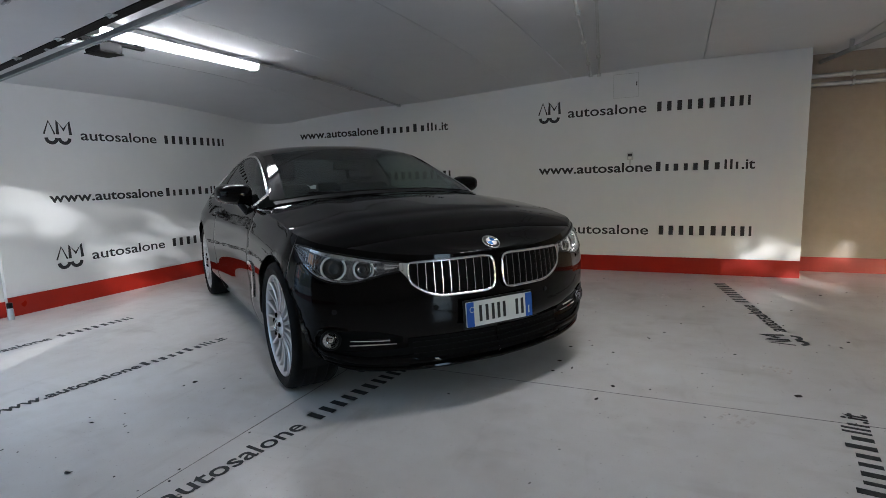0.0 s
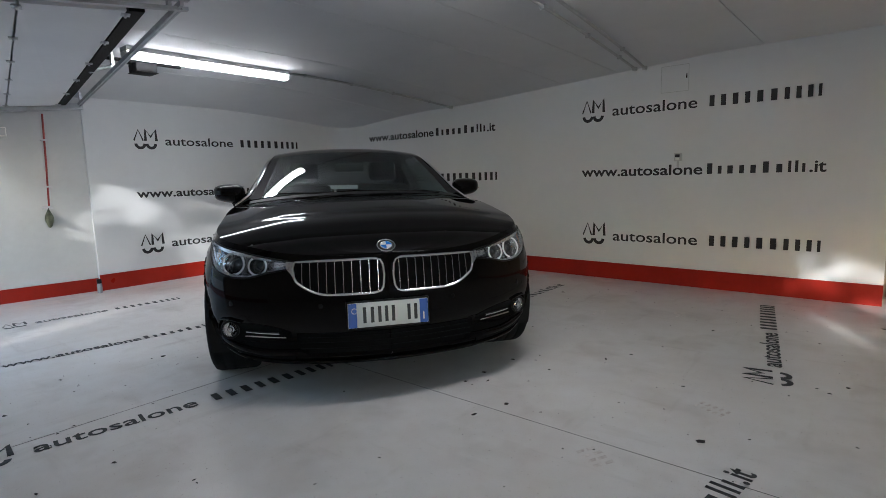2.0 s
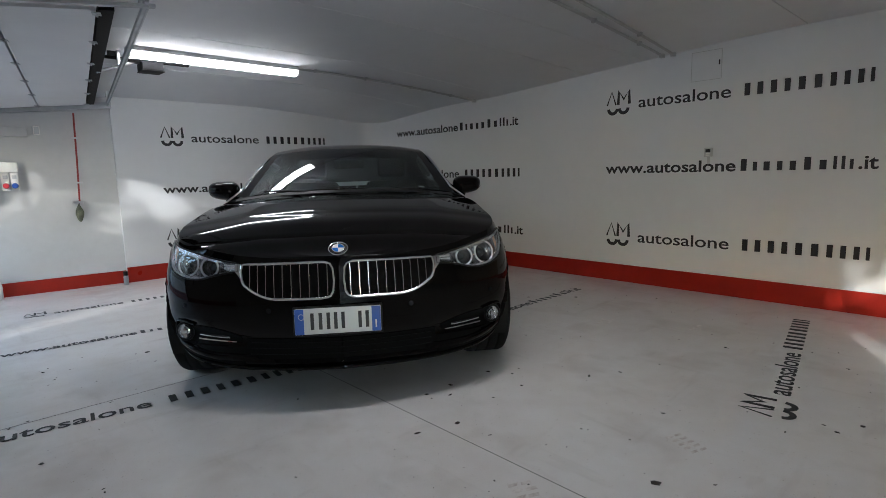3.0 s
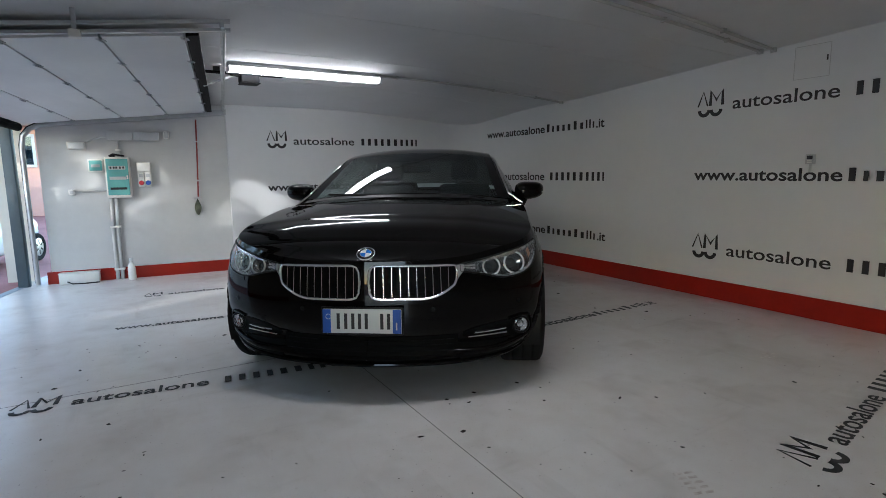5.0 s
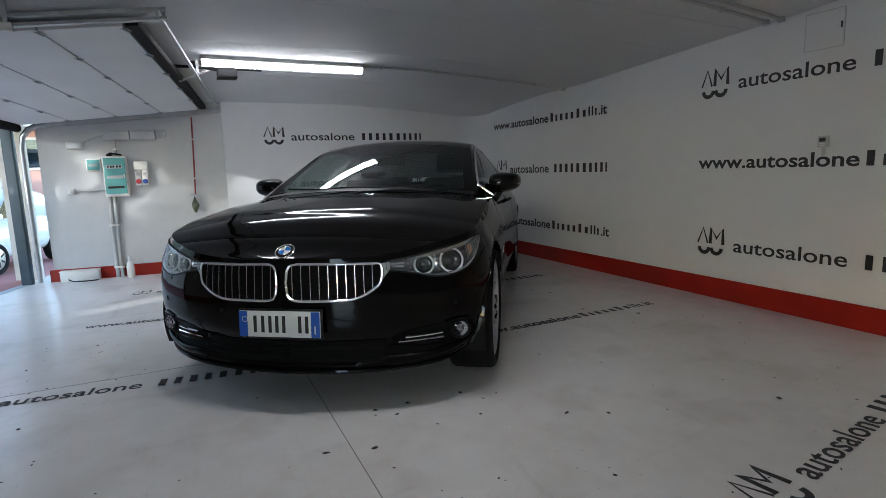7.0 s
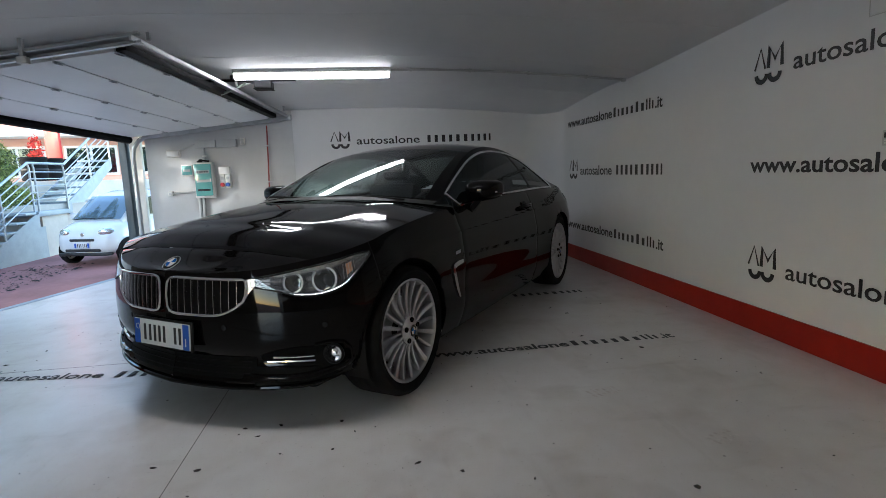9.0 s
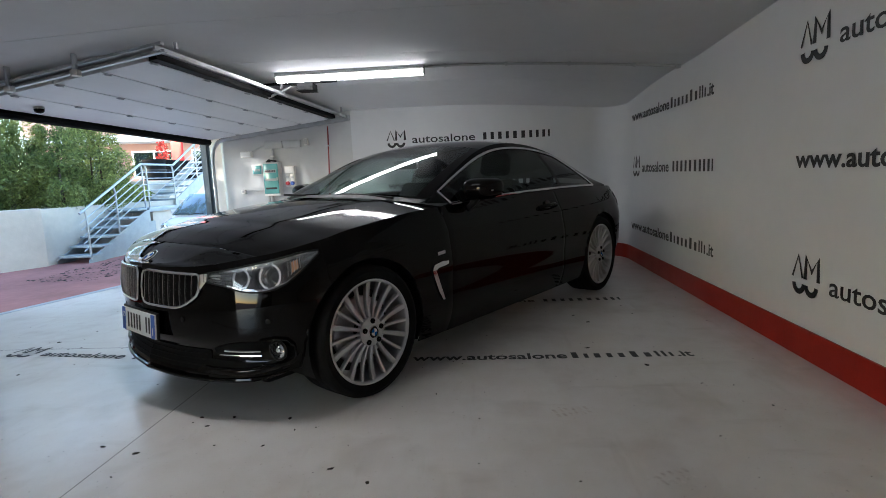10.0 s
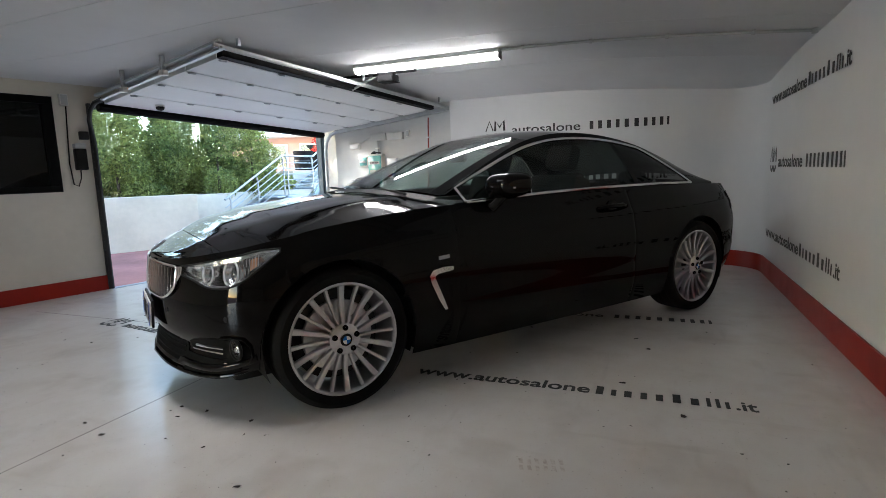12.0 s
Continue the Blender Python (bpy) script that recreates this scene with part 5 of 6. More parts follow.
part("angle", add_tube(slab(-0.04, 1.03, 0.996, 1.004, 0.0, 0.030), [deck(-0.03, 1.006, -0.002), deck(1.02, 1.006, -0.002)], 0.007, 8), GALVANISED, bar, smooth=None)
for u in (0.03, 0.5, 0.97):
    p = deck(u, 1.0, 0.055)
    if ceiling_z(p.x, p.y) - p.z > 0.02:
        part("hanger", box(p.x - 0.014, p.x + 0.014, p.y - 0.010, p.y + 0.010, p.z, ceiling_z(p.x, p.y) - 0.001), GALVANISED, bar)

opener = thing("door_opener", "dark grey electric door opener hanging from a rail", "door opener")
zo = ceiling_z(-3.6)
part("guide", box(-3.60, -3.565, 1.20, 2.22, zo - 0.060, zo - 0.038, 0.003), INTAKE_BLACK, opener)
part("motor_box", box(-3.665, -3.505, 1.84, 2.00, zo - 0.128, zo - 0.062, 0.010), OPENER_GREY, opener, "dark grey motor housing")
part("motor_base", box(-3.670, -3.500, 1.835, 2.005, zo - 0.136, zo - 0.129, 0.003), INTAKE_BLACK, opener)
part("arm", tube([Vector((-3.58, 1.80, zo - 0.065)), deck(0.50, 0.925, 0.0)], 0.012, 8), GALVANISED, opener)
part("arm_plate", box(-3.605, -3.56, 1.76, 1.84, zo - 0.075, zo - 0.061, 0.003), INTAKE_BLACK, opener)
part("bracket", box(-3.60, -3.565, 2.16, 2.22, zo - 0.038, zo - 0.001, 0.003), DARK_STEEL, opener)
part("bracket", box(-3.60, -3.565, 1.62, 1.68, zo - 0.038, zo - 0.001, 0.003), DARK_STEEL, opener)

# jamb post and doorway edges
tagged(part("door_post", box(-0.035, 0.035, -0.05, 0.05, 0.0, 1.88, 0.006), BLUE_STEEL, m=pose(DOOR_R.x + 0.04, DOOR_R.y + 0.02, 0, 0, 0, DOOR_YAW), smooth=30), "blue-grey steel post of the doorway", "post", kind="structure")
tagged(part("door_frame", box(-0.012, 0.022, -0.03, 0.06, 0.0, 1.90, 0.004), DARK_STEEL, m=pose(DOOR_L.x, DOOR_L.y, 0, 0, 0, DOOR_YAW), smooth=30), "dark steel edge of the doorway", "door frame", kind="structure")
tagged(part("door_lintel", box(0.03, span, -0.20, -0.02, 1.84, 1.905), DARK_STEEL, m=pose(DOOR_L.x, DOOR_L.y, 0, 0, 0, DOOR_YAW), smooth=None), "dark steel lintel over the doorway", "lintel", kind="structure")
tagged(part("threshold", box(0.0, span, -0.035, 0.045, -0.012, 0.004, 0.002), STEEL_GREY, m=pose(DOOR_L.x, DOOR_L.y, 0, 0, 0, DOOR_YAW), smooth=None), "metal drain strip at the doorway", "threshold", kind="structure")

# window beside the doorway
wx = pose(DOOR_L.x, DOOR_L.y, 0, 0, 0, DOOR_YAW + 180)
win = tagged(new("window_1"), "dark-framed window beside the doorway with dark glass", "window", kind="structure")
win.matrix_basis = wx
for a, b, c, d in ((0.30, 1.16, 1.03, 1.09), (0.30, 1.16, 1.87, 1.94), (0.30, 0.39, 1.09, 1.87), (1.09, 1.16, 1.09, 1.87)):
    part("window_frame", box(a, b, -0.06, 0.012, c, d, 0.004), INTAKE_BLACK, win)
part("pane", box(0.39, 1.09, -0.03, -0.024, 1.09, 1.87), WINDOW_GLASS, win, smooth=None)
# dark sheet added behind the glass to block daylight and keep it black
part("dark_backing", box(0.39, 1.09, -0.10, -0.08, 1.09, 1.87), DARK_CLOTH, win, smooth=None)
keybox = thing("access_box", "grey-brown access box with a pale lid and hanging cable", "access box", wx @ pose(-0.07, 0, 0))
part("case", box(0.145, 0.245, 0.001, 0.07, 1.24, 1.45, 0.008), BLACK_PLASTIC, keybox)
part("lid", box(0.142, 0.248, 0.001, 0.075, 1.452, 1.50, 0.012), PLASTIC_GREY, keybox)
part("upper_case", box(0.10, 0.18, 0.001, 0.05, 1.54, 1.62, 0.006), DARK_STEEL, keybox)
part("cable", tube([Vector((0.26, 0.012, 1.86)), Vector((0.275, 0.012, 1.6)), Vector((0.29, 0.014, 1.3)), Vector((0.275, 0.016, 1.1)), Vector((0.235, 0.018, 1.08)), Vector((0.205, 0.016, 1.16)), Vector((0.20, 0.016, 1.245))], 0.006, 8), BLACK_PLASTIC, keybox)
sb = thing("junction_box", "small pale junction box high on the cream wall", "junction box", wx @ pose(-0.05, 0, 0))
part("case", box(0.225, 0.295, 0.001, 0.05, 1.86, 1.97, 0.006), PLASTIC_WHITE, sb)
part("lid", box(0.232, 0.288, 0.050, 0.054, 1.868, 1.962, 0.002), PLASTIC_GREY, sb)
dome_cam = thing("dome_sensor", "small black dome sensor under the door panel", "sensor", pose(deck(0.155, 0.12).x, deck(0.155, 0.12).y, deck(0.155, 0.12).z))
part("base", lathe([(0.001, 0.0), (0.045, 0.0), (0.047, 0.012), (0.001, 0.012)], 24), PLASTIC_WHITE, dome_cam, m=pose(0, 0, -0.001, -90))
part("bulb", lathe([(0.042, 0.012), (0.040, 0.03), (0.03, 0.044), (0.012, 0.052), (0.001, 0.053)], 24), BLACK_PAINT, dome_cam, m=pose(0, 0, -0.001, -90))

# ---- electrics on the grey wall: local x along the wall, y away from it ----

def on_c(x0, x1, d0, d1, z0, z1, bevel=0.004):
    """A box on the grey wall between two places along it, d away from its face."""
    return box(x0 - C1[1], x1 - C1[1], -d1, -d0, z0, z1, bevel)


WCM = pose(C1[0], C1[1], 0, 0, 0, cdir)


def c_thing(name, label, category, group=""):
    return thing(name, label, category, WCM, group)


t = c_thing("distribution_board", "cream electrical cabinet with a teal see-through door", "electrical cabinet")
part("case", on_c(0.695, 0.935, 0.001, 0.085, 0.925, 1.372, 0.010), PLASTIC_WHITE, t)
part("door", on_c(0.710, 0.920, 0.086, 0.100, 0.955, 1.352, 0.006), TEAL_CLEAR, t, "translucent teal door")
for z0, z1 in ((1.235, 1.275), (1.125, 1.158), (1.015, 1.040)):
    part("breaker_row", on_c(0.735, 0.895, 0.1005, 0.103, z0, z1, 0.001), PLASTIC_GREY if z0 > 1.1 else DARK_STEEL, t)
for x in (0.745, 0.775, 0.80, 0.835, 0.865):
    part("breaker", on_c(x, x + 0.018, 0.103, 0.106, 1.245, 1.268, 0.001), DARK_STEEL, t)
part("latch", on_c(0.900, 0.915, 0.100, 0.108, 1.13, 1.17, 0.002), PLASTIC_WHITE, t)
t = c_thing("fuse_box", "small cream fuse box with a teal lid", "fuse box")
part("case", on_c(0.540, 0.685, 0.001, 0.07, 1.21, 1.350, 0.008), PLASTIC_WHITE, t)
part("lid", on_c(0.552, 0.673, 0.071, 0.082, 1.225, 1.335, 0.005), TEAL_CLEAR, t)
part("breaker_row", on_c(0.570, 0.655, 0.0825, 0.085, 1.262, 1.292, 0.001), PLASTIC_GREY, t)
t = c_thing("socket_panel", "cream socket panel with one red and one blue industrial socket", "socket panel")
part("case", on_c(1.000, 1.138, 0.001, 0.065, 1.215, 1.310, 0.008), PLASTIC_WHITE, t)
for x, mat in ((1.035, SOCKET_RED), (1.103, SOCKET_BLUE)):
    part("socket_case", on_c(x - 0.032, x + 0.032, 0.001, 0.055, 1.040, 1.213, 0.008), PLASTIC_WHITE, t)
    part("socket_cap", lathe([(0.001, -0.030), (0.022, -0.030), (0.025, -0.022), (0.027, 0.0)], 20), mat, t, m=pose(x - C1[1], -0.056, 1.085))
    part("socket_window", on_c(x - 0.018, x + 0.018, 0.0555, 0.058, 1.150, 1.185, 0.001), PLASTIC_GREY, t)
t = c_thing("wall_switch", "small pale switch box with a conduit", "switch")
part("case", on_c(0.330, 0.390, 0.001, 0.045, 0.965, 1.025, 0.005), PLASTIC_WHITE, t)
part("rocker", on_c(0.345, 0.375, 0.0455, 0.050, 0.980, 1.010, 0.002), PLASTIC_GREY, t)
part("conduit", tube([Vector((0.39 - C1[1], -0.018, 0.998)), Vector((0.72 - C1[1], -0.018, 1.004))], 0.010, 8), PLASTIC_GREY, t)
for x in (0.712, 0.760):
    t = c_thing("wall_conduit", "grey conduit from the cabinet down to the floor", "conduit", "wall conduits")
    part("pipe", tube([Vector((x - C1[1], -0.026, 0.002)), Vector((x - C1[1], -0.026, 0.5)), Vector((x - C1[1] + 0.012, -0.026, 0.925))], 0.020, 12), PLASTIC_GREY, t)
    for z in (0.12, 0.60):
        part("clip", box(x - C1[1] - 0.026, x - C1[1] + 0.032, -0.048, -0.001, z - 0.012, z + 0.012, 0.004), PLASTIC_WHITE, t)
t = c_thing("wall_conduit", "grey conduit from the cabinet up to the trunking", "conduit", "wall conduits")
part("pipe", tube([Vector((0.83 - C1[1], -0.026, 1.373)), Vector((0.83 - C1[1], -0.026, 1.56))], 0.016, 10), PLASTIC_GREY, t)
part("clip", box(0.83 - C1[1] - 0.024, 0.83 - C1[1] + 0.024, -0.046, -0.001, 1.44, 1.46, 0.004), PLASTIC_WHITE, t)
t = c_thing("cable_coil", "dark cable end lying on top of the cabinet", "cable")
part("cable", tube([Vector((0.74 - C1[1], -0.05, 1.380)), Vector((0.78 - C1[1], -0.05, 1.405)), Vector((0.84 - C1[1], -0.055, 1.392)), Vector((0.89 - C1[1], -0.05, 1.384))], 0.010, 8), BLACK_PLASTIC, t)
part("plug", on_c(0.75, 0.80, 0.03, 0.065, 1.374, 1.395, 0.006), BLACK_PLASTIC, t)
t = c_thing("emergency_light", "white emergency light with a clear cover", "emergency light")
part("base", on_c(0.360, 0.528, 0.001, 0.030, 1.455, 1.535, 0.005), PLASTIC_WHITE, t)
part("cover", on_c(0.370, 0.518, 0.031, 0.048, 1.462, 1.528, 0.008), PLATE_WHITE, t)
t = c_thing("cable_trunking", "grey surface trunking under the door track", "trunking")
for x0, x1 in ((0.73, 0.985), (0.995, 1.245)):
    part("cover", on_c(x0, x1, 0.001, 0.05, 1.553, 1.648, 0.004), PLASTIC_GREY, t)
part("inlet", tube([Vector((0.53 - C1[1], -0.02, 1.53)), Vector((0.66 - C1[1], -0.02, 1.585)), Vector((0.732 - C1[1], -0.02, 1.595))], 0.010, 8), PLASTIC_GREY, t)
t = c_thing("junction_box", "small grey junction box on the grey wall", "junction box")
part("case", on_c(1.295, 1.350, 0.001, 0.04, 1.575, 1.66, 0.005), PLASTIC_WHITE, t)
part("lid", on_c(1.303, 1.342, 0.0405, 0.044, 1.583, 1.652, 0.002), PLASTIC_GREY, t)
t = c_thing("red_pipe", "red painted pipe with a small tap on the wall", "pipe")
part("pipe", tube([Vector((1.640 - C1[1], -0.030, 1.80)), Vector((1.625 - C1[1], -0.030, 1.35)), Vector((1.605 - C1[1], -0.030, 0.90))], 0.0085, 10), PIPE_RED, t)
part("tap", tube([Vector((1.55 - C1[1], -0.045, 0.895)), Vector((1.605 - C1[1], -0.040, 0.90)), Vector((1.635 - C1[1], -0.045, 0.893))], 0.013, 8), SATIN, t)
for z in (1.1, 1.55):
    part("clip", box(1.60 - C1[1], 1.65 - C1[1], -0.045, -0.001, z - 0.008, z + 0.008, 0.003), SATIN, t)
bm = bmesh.new()
bmesh.ops.create_icosphere(bm, subdivisions=3, radius=1.0)
for v in bm.verts:
    f = 1.0 - 0.62 * max(0, v.co.z) ** 1.2 - 0.25 * max(0, -v.co.z)
    n = 0.10 * noise.noise(v.co * 2.3)
    v.co = Vector((v.co.x * 0.038 * (f + n), v.co.y * 0.03 * (f + n), v.co.z * 0.095))
rag = c_thing("hanging_rag", "dark olive rag hanging from the red pipe's tap", "rag")
part("cloth", bm, material("olive_cloth", (0.018, 0.02, 0.012), 0.85, vary=0.6, scale=18, bump=0.6, second=(0.16, 0.17, 0.11)), rag, smooth=60, m=pose(1.595 - C1[1], -0.045, 0.79))
part("loop", tube([Vector((1.595 - C1[1], -0.045, 0.87)), Vector((1.60 - C1[1], -0.045, 0.905))], 0.005, 6), DARK_CLOTH, rag)
t = c_thing("floor_trunking", "white low box with a cable on the floor by the wall", "trunking box")
part("box", on_c(0.170, 0.545, 0.020, 0.115, 0.0, 0.112, 0.008), PLASTIC_WHITE, t)
part("lid", on_c(0.165, 0.550, 0.016, 0.118, 0.113, 0.124, 0.004), PLASTIC_WHITE, t)
part("cable", tube([Vector((0.25 - C1[1], -0.118, 0.03)), Vector((0.30 - C1[1], -0.16, 0.012)), Vector((0.42 - C1[1], -0.17, 0.010)), Vector((0.55 - C1[1], -0.15, 0.010))], 0.007, 8), BLACK_PLASTIC, t)
bottle_prof = [(0.001, 0.0), (0.036, 0.0), (0.040, 0.01), (0.040, 0.13), (0.030, 0.17), (0.014, 0.19), (0.014, 0.215), (0.018, 0.217), (0.018, 0.245), (0.001, 0.247)]
t = thing("spray_bottle", "white plastic bottle standing on the floor by the wall", "bottle", pose(-5.26, 0.845, 0.0))
part("body", lathe([(r, -a) for r, a in bottle_prof[:7]], 24), PLASTIC_WHITE, t, m=pose(0, 0, 0, -90))
part("cap", lathe([(r, -a) for r, a in bottle_prof[6:]], 20), PLATE_WHITE, t, m=pose(0, 0, 0, -90))
t = thing("spray_can", "small grey spray can with a black cap on the floor", "spray can", pose(-5.10, 1.90, 0.0) @ Matrix.Diagonal((0.72, 0.72, 0.85, 1)))
part("body", lathe([(0.001, 0.0), (0.032, 0.0), (0.033, -0.006), (0.033, -0.10), (0.026, -0.118)], 24), STEEL_GREY, t, m=pose(0, 0, 0, -90))
part("cap", lathe([(0.030, -0.119), (0.031, -0.125), (0.030, -0.17), (0.001, -0.175)], 24), BLACK_PLASTIC, t, m=pose(0, 0, 0, -90))

# pipes along the recessed cream wall
for z in (1.845, 1.925):
    t = thing("wall_pipe", "galvanised pipe running along the recessed cream wall", "pipe", None, "wall pipes")
    part("pipe", tube([Vector((1.12, 5.74, z)), Vector((4.0, 5.74, z)), Vector((8.6, 5.74, z))], 0.022, 12), GALVANISED, t)
    for x in (1.5, 3.2, 5.0, 7.0):
        part("clip", box(x - 0.012, x + 0.012, 5.71, 5.799, z - 0.028, z + 0.028, 0.003), GALVANISED, t)

# ---- floor: joints, a crack and litter ----
tagged(part("floor_joint", box(-1.75, 2.6, 2.016, 2.019, 0.0003, 0.0009), JOINT_DARK, smooth=None), "thin dark joint across the floor", "floor joint", kind="structure")
tagged(part("floor_joint", box(-1.7135, -1.7105, -0.7, 2.0, 0.0003, 0.0009), JOINT_DARK, smooth=None), "thin dark joint across the floor", "floor joint", kind="structure")


def floor_print(x, y, turn, bars, wide, long, seed):
    """A faint dusty tread print of short bars on the floor."""
    rng = random.Random(seed)
    bm = bmesh.new()
    m = pose(x, y, 0.0012, 0, 0, turn)
    for k in range(bars):
        for half in (0, 1):
            a0 = -wide / 2 + half * wide * 0.52 + rng.uniform(0, 0.006)
            c0 = long * (k - bars / 2) / bars
            pts = [(a0, c0 + 0.003 * rng.random()), (a0 + wide * 0.46 * rng.uniform(0.7, 1), c0 + 0.004), (a0 + wide * 0.44, c0 + long / bars * 0.62), (a0 + 0.004, c0 + long / bars * 0.55)]
            bm.faces.new([bm.verts.new(m @ Vector((u, v, 0))) for u, v in pts])
    tagged(part("floor_print", bm, PRINT_DUST, smooth=None), "faint dusty shoe print on the pale floor", "floor print", kind="structure")


floor_print(0.27, 1.90, 62, 4, 0.10, 0.15, 1)
floor_print(-0.085, 4.255, 20, 5, 0.085, 0.15, 2)
floor_print(0.52, 2.62, 70, 5, 0.09, 0.16, 3)
floor_print(-0.62, 3.98, 15, 6, 0.09, 0.18, 4)


def litter(name, count, size, seed, label, mat, area):
    """Dry leaf and grit flakes lying on the floor."""
    rng = random.Random(seed)
    verts, faces = [], []
    for _ in range(count):
        x, y = rng.uniform(area[0], area[1]), rng.uniform(area[2], area[3])
        r = size * rng.choice((0.35, 0.5, 0.6, 0.8, 1.0, 1.7)) * rng.uniform(0.7, 1.2)
        a0, n = rng.uniform(0, 6.28), rng.randint(5, 7)
        stretch, lift = rng.uniform(0.35, 0.9), rng.uniform(0.1, 0.35)
        base = len(verts)
        for k in range(n):
            a = 2 * math.pi * k / n
            rr = r * rng.uniform(0.6, 1.15)
            u, v = rr * math.cos(a), rr * math.sin(a) * stretch
            verts.append((x + u * math.cos(a0) - v * math.sin(a0), y + u * math.sin(a0) + v * math.cos(a0), 0.0015 + lift * rr * rng.random()))
        verts.append((x, y, 0.002 + 0.3 * r))
        for k in range(n):
            faces.append((base + k, base + (k + 1) % n, base + n))
    me = bpy.data.meshes.new(name)
    me.from_pydata(verts, [], faces)
    me.materials.append(mat)
    ob = new(name, me)
    return tagged(ob, label, "litter", kind="stuff")


litter("floor_litter", 150, 0.012, 4, "scattered dark leaf and grit flakes on the floor", DEBRIS, (-2.6, 1.7, 0.1, 4.9))
litter("floor_grit", 320, 0.0045, 9, "fine dark grit scattered over the floor", DEBRIS, (-3.0, 1.9, -0.4, 5.2))

# ---- outside the doorway ----
LOW_DIR = Vector((-1.0, 0.55, 0)).normalized()
LOW_A = Vector((3.5, -8.14, 0))
LOW_YAW = math.degrees(math.atan2(LOW_DIR.y, LOW_DIR.x))


AT_LOW = pose(LOW_A.x, LOW_A.y, 0, 0, 0, LOW_YAW)      # local x along the wall
BACK = 1                                               # local +y lies behind the wall
tagged(part("retaining_wall", box(0, 10.66, 0, BACK * 0.25, -0.05, 0.87, 0.01), CONCRETE, m=AT_LOW, smooth=None), "weathered pale concrete retaining wall below the hedge", "retaining wall", kind="structure")
for x in (2.2, 4.4, 6.6, 8.8):
    tagged(part("wall_joint", box(x, x + 0.012, BACK * -0.002, 0.0, 0.0, 0.86), JOINT_DARK, m=AT_LOW, smooth=None), "vertical joint in the concrete wall", "joint", kind="structure")
tagged(part("bank", box(10.31, 15.5, BACK * 0.80, BACK * 9.0, -0.2, 0.84), CONCRETE, m=AT_LOW, smooth=None), "concrete edge of the planted bank", "ground", kind="structure")
tagged(part("bank", box(0, 10.3, BACK * 0.25, BACK * 9.0, -0.2, 0.80), SOIL, m=AT_LOW, smooth=None), "planted bank behind the retaining wall", "ground", kind="structure")


def foliage(name, boxes, count, size, mat, label, seed, slim=0.45):
    """Thousands of small folded leaf sprays filling a set of soft lumps."""
    rng = np.random.default_rng(seed)
    verts, faces = [], []
    total = sum(b[6] for b in boxes)
    for cx, cy, cz, rx, ry, rz, weight in boxes:
        n = int(count * weight / total)
        d = rng.normal(size=(n, 3))
        d /= np.linalg.norm(d, axis=1, keepdims=True)
        r = rng.uniform(0.25, 1.0, size=(n, 1)) ** 0.45
        c = np.array((cx, cy, cz)) + d * r * np.array((rx, ry, rz))
        u = rng.normal(size=(n, 3))
        u /= np.linalg.norm(u, axis=1, keepdims=True)
        w = np.cross(u, rng.normal(size=(n, 3)))
        w /= np.linalg.norm(w, axis=1, keepdims=True)
        s = size * rng.uniform(0.6, 1.5, size=(n, 1))
        base = len(verts)
        quad = np.stack([c - u * s, c + w * s * slim + u * s * 0.1, c + u * s, c - w * s * slim + u * s * 0.1], axis=1).reshape(-1, 3)
        verts += quad.tolist()
        faces += [(base + 4 * i, base + 4 * i + 1, base + 4 * i + 2, base + 4 * i + 3) for i in range(n)]
    me = bpy.data.meshes.new(name)
    me.from_pydata(verts, [], faces)
    me.materials.append(mat)
    ob = new(name, me)
    return ob


def local_low(x, y, z):
    return AT_LOW @ Vector((x, BACK * y, z))


rng = random.Random(11)
for k in range(42):
    x = 0.4 + 0.58 * (k % 21) + rng.uniform(-0.1, 0.1) + 0.29 * (k // 21)
    tree = thing("hedge_conifer", "dense green conifer in a tall hedge above the wall", "tree", None, "hedge trees")
    y, top = 1.05 + rng.uniform(-0.2, 0.2) + 0.8 * (k // 21), rng.uniform(3.1, 4.3) - 1.3 * (k // 21)
    base = local_low(x, y, 0.80)
    part("trunk", tube([base, base + Vector((0.02, 0.01, 0.5)), base + Vector((0.0, 0.02, 1.15))], [0.035, 0.02, 0.006], 8), BARK, tree)
    lumps = []
    for j in range(16):
        f = j / 15
        a = rng.uniform(0, 6.28)
        spread = 0.42 * (1 - 0.55 * f)
        c = base + Vector((math.cos(a) * spread * 0.75, math.sin(a) * spread * 0.75, 0.05 + f * (top - 0.9)))
        if f < 0.50:
            lumps.append((c.x, c.y, c.z, spread * 0.8, spread * 0.8, 0.34, 1.5 if f < 0.40 else 1.1))
            continue
        for _ in range((3 if f > 0.6 else 2) + (4 if 6.4 < x < 9.4 else 0)):
            q = c + Vector((rng.uniform(-0.16, 0.16), rng.uniform(-0.16, 0.16), rng.uniform(-0.1, 0.1)))
            lumps.append((q.x, q.y, q.z, rng.uniform(0.07, 0.15), rng.uniform(0.07, 0.15), rng.uniform(0.10, 0.20), 0.16))
    crown = foliage("crown", lumps, 13000, 0.029, HEDGE_LEAF, "", 100 + k, 0.30)
    crown.parent = tree

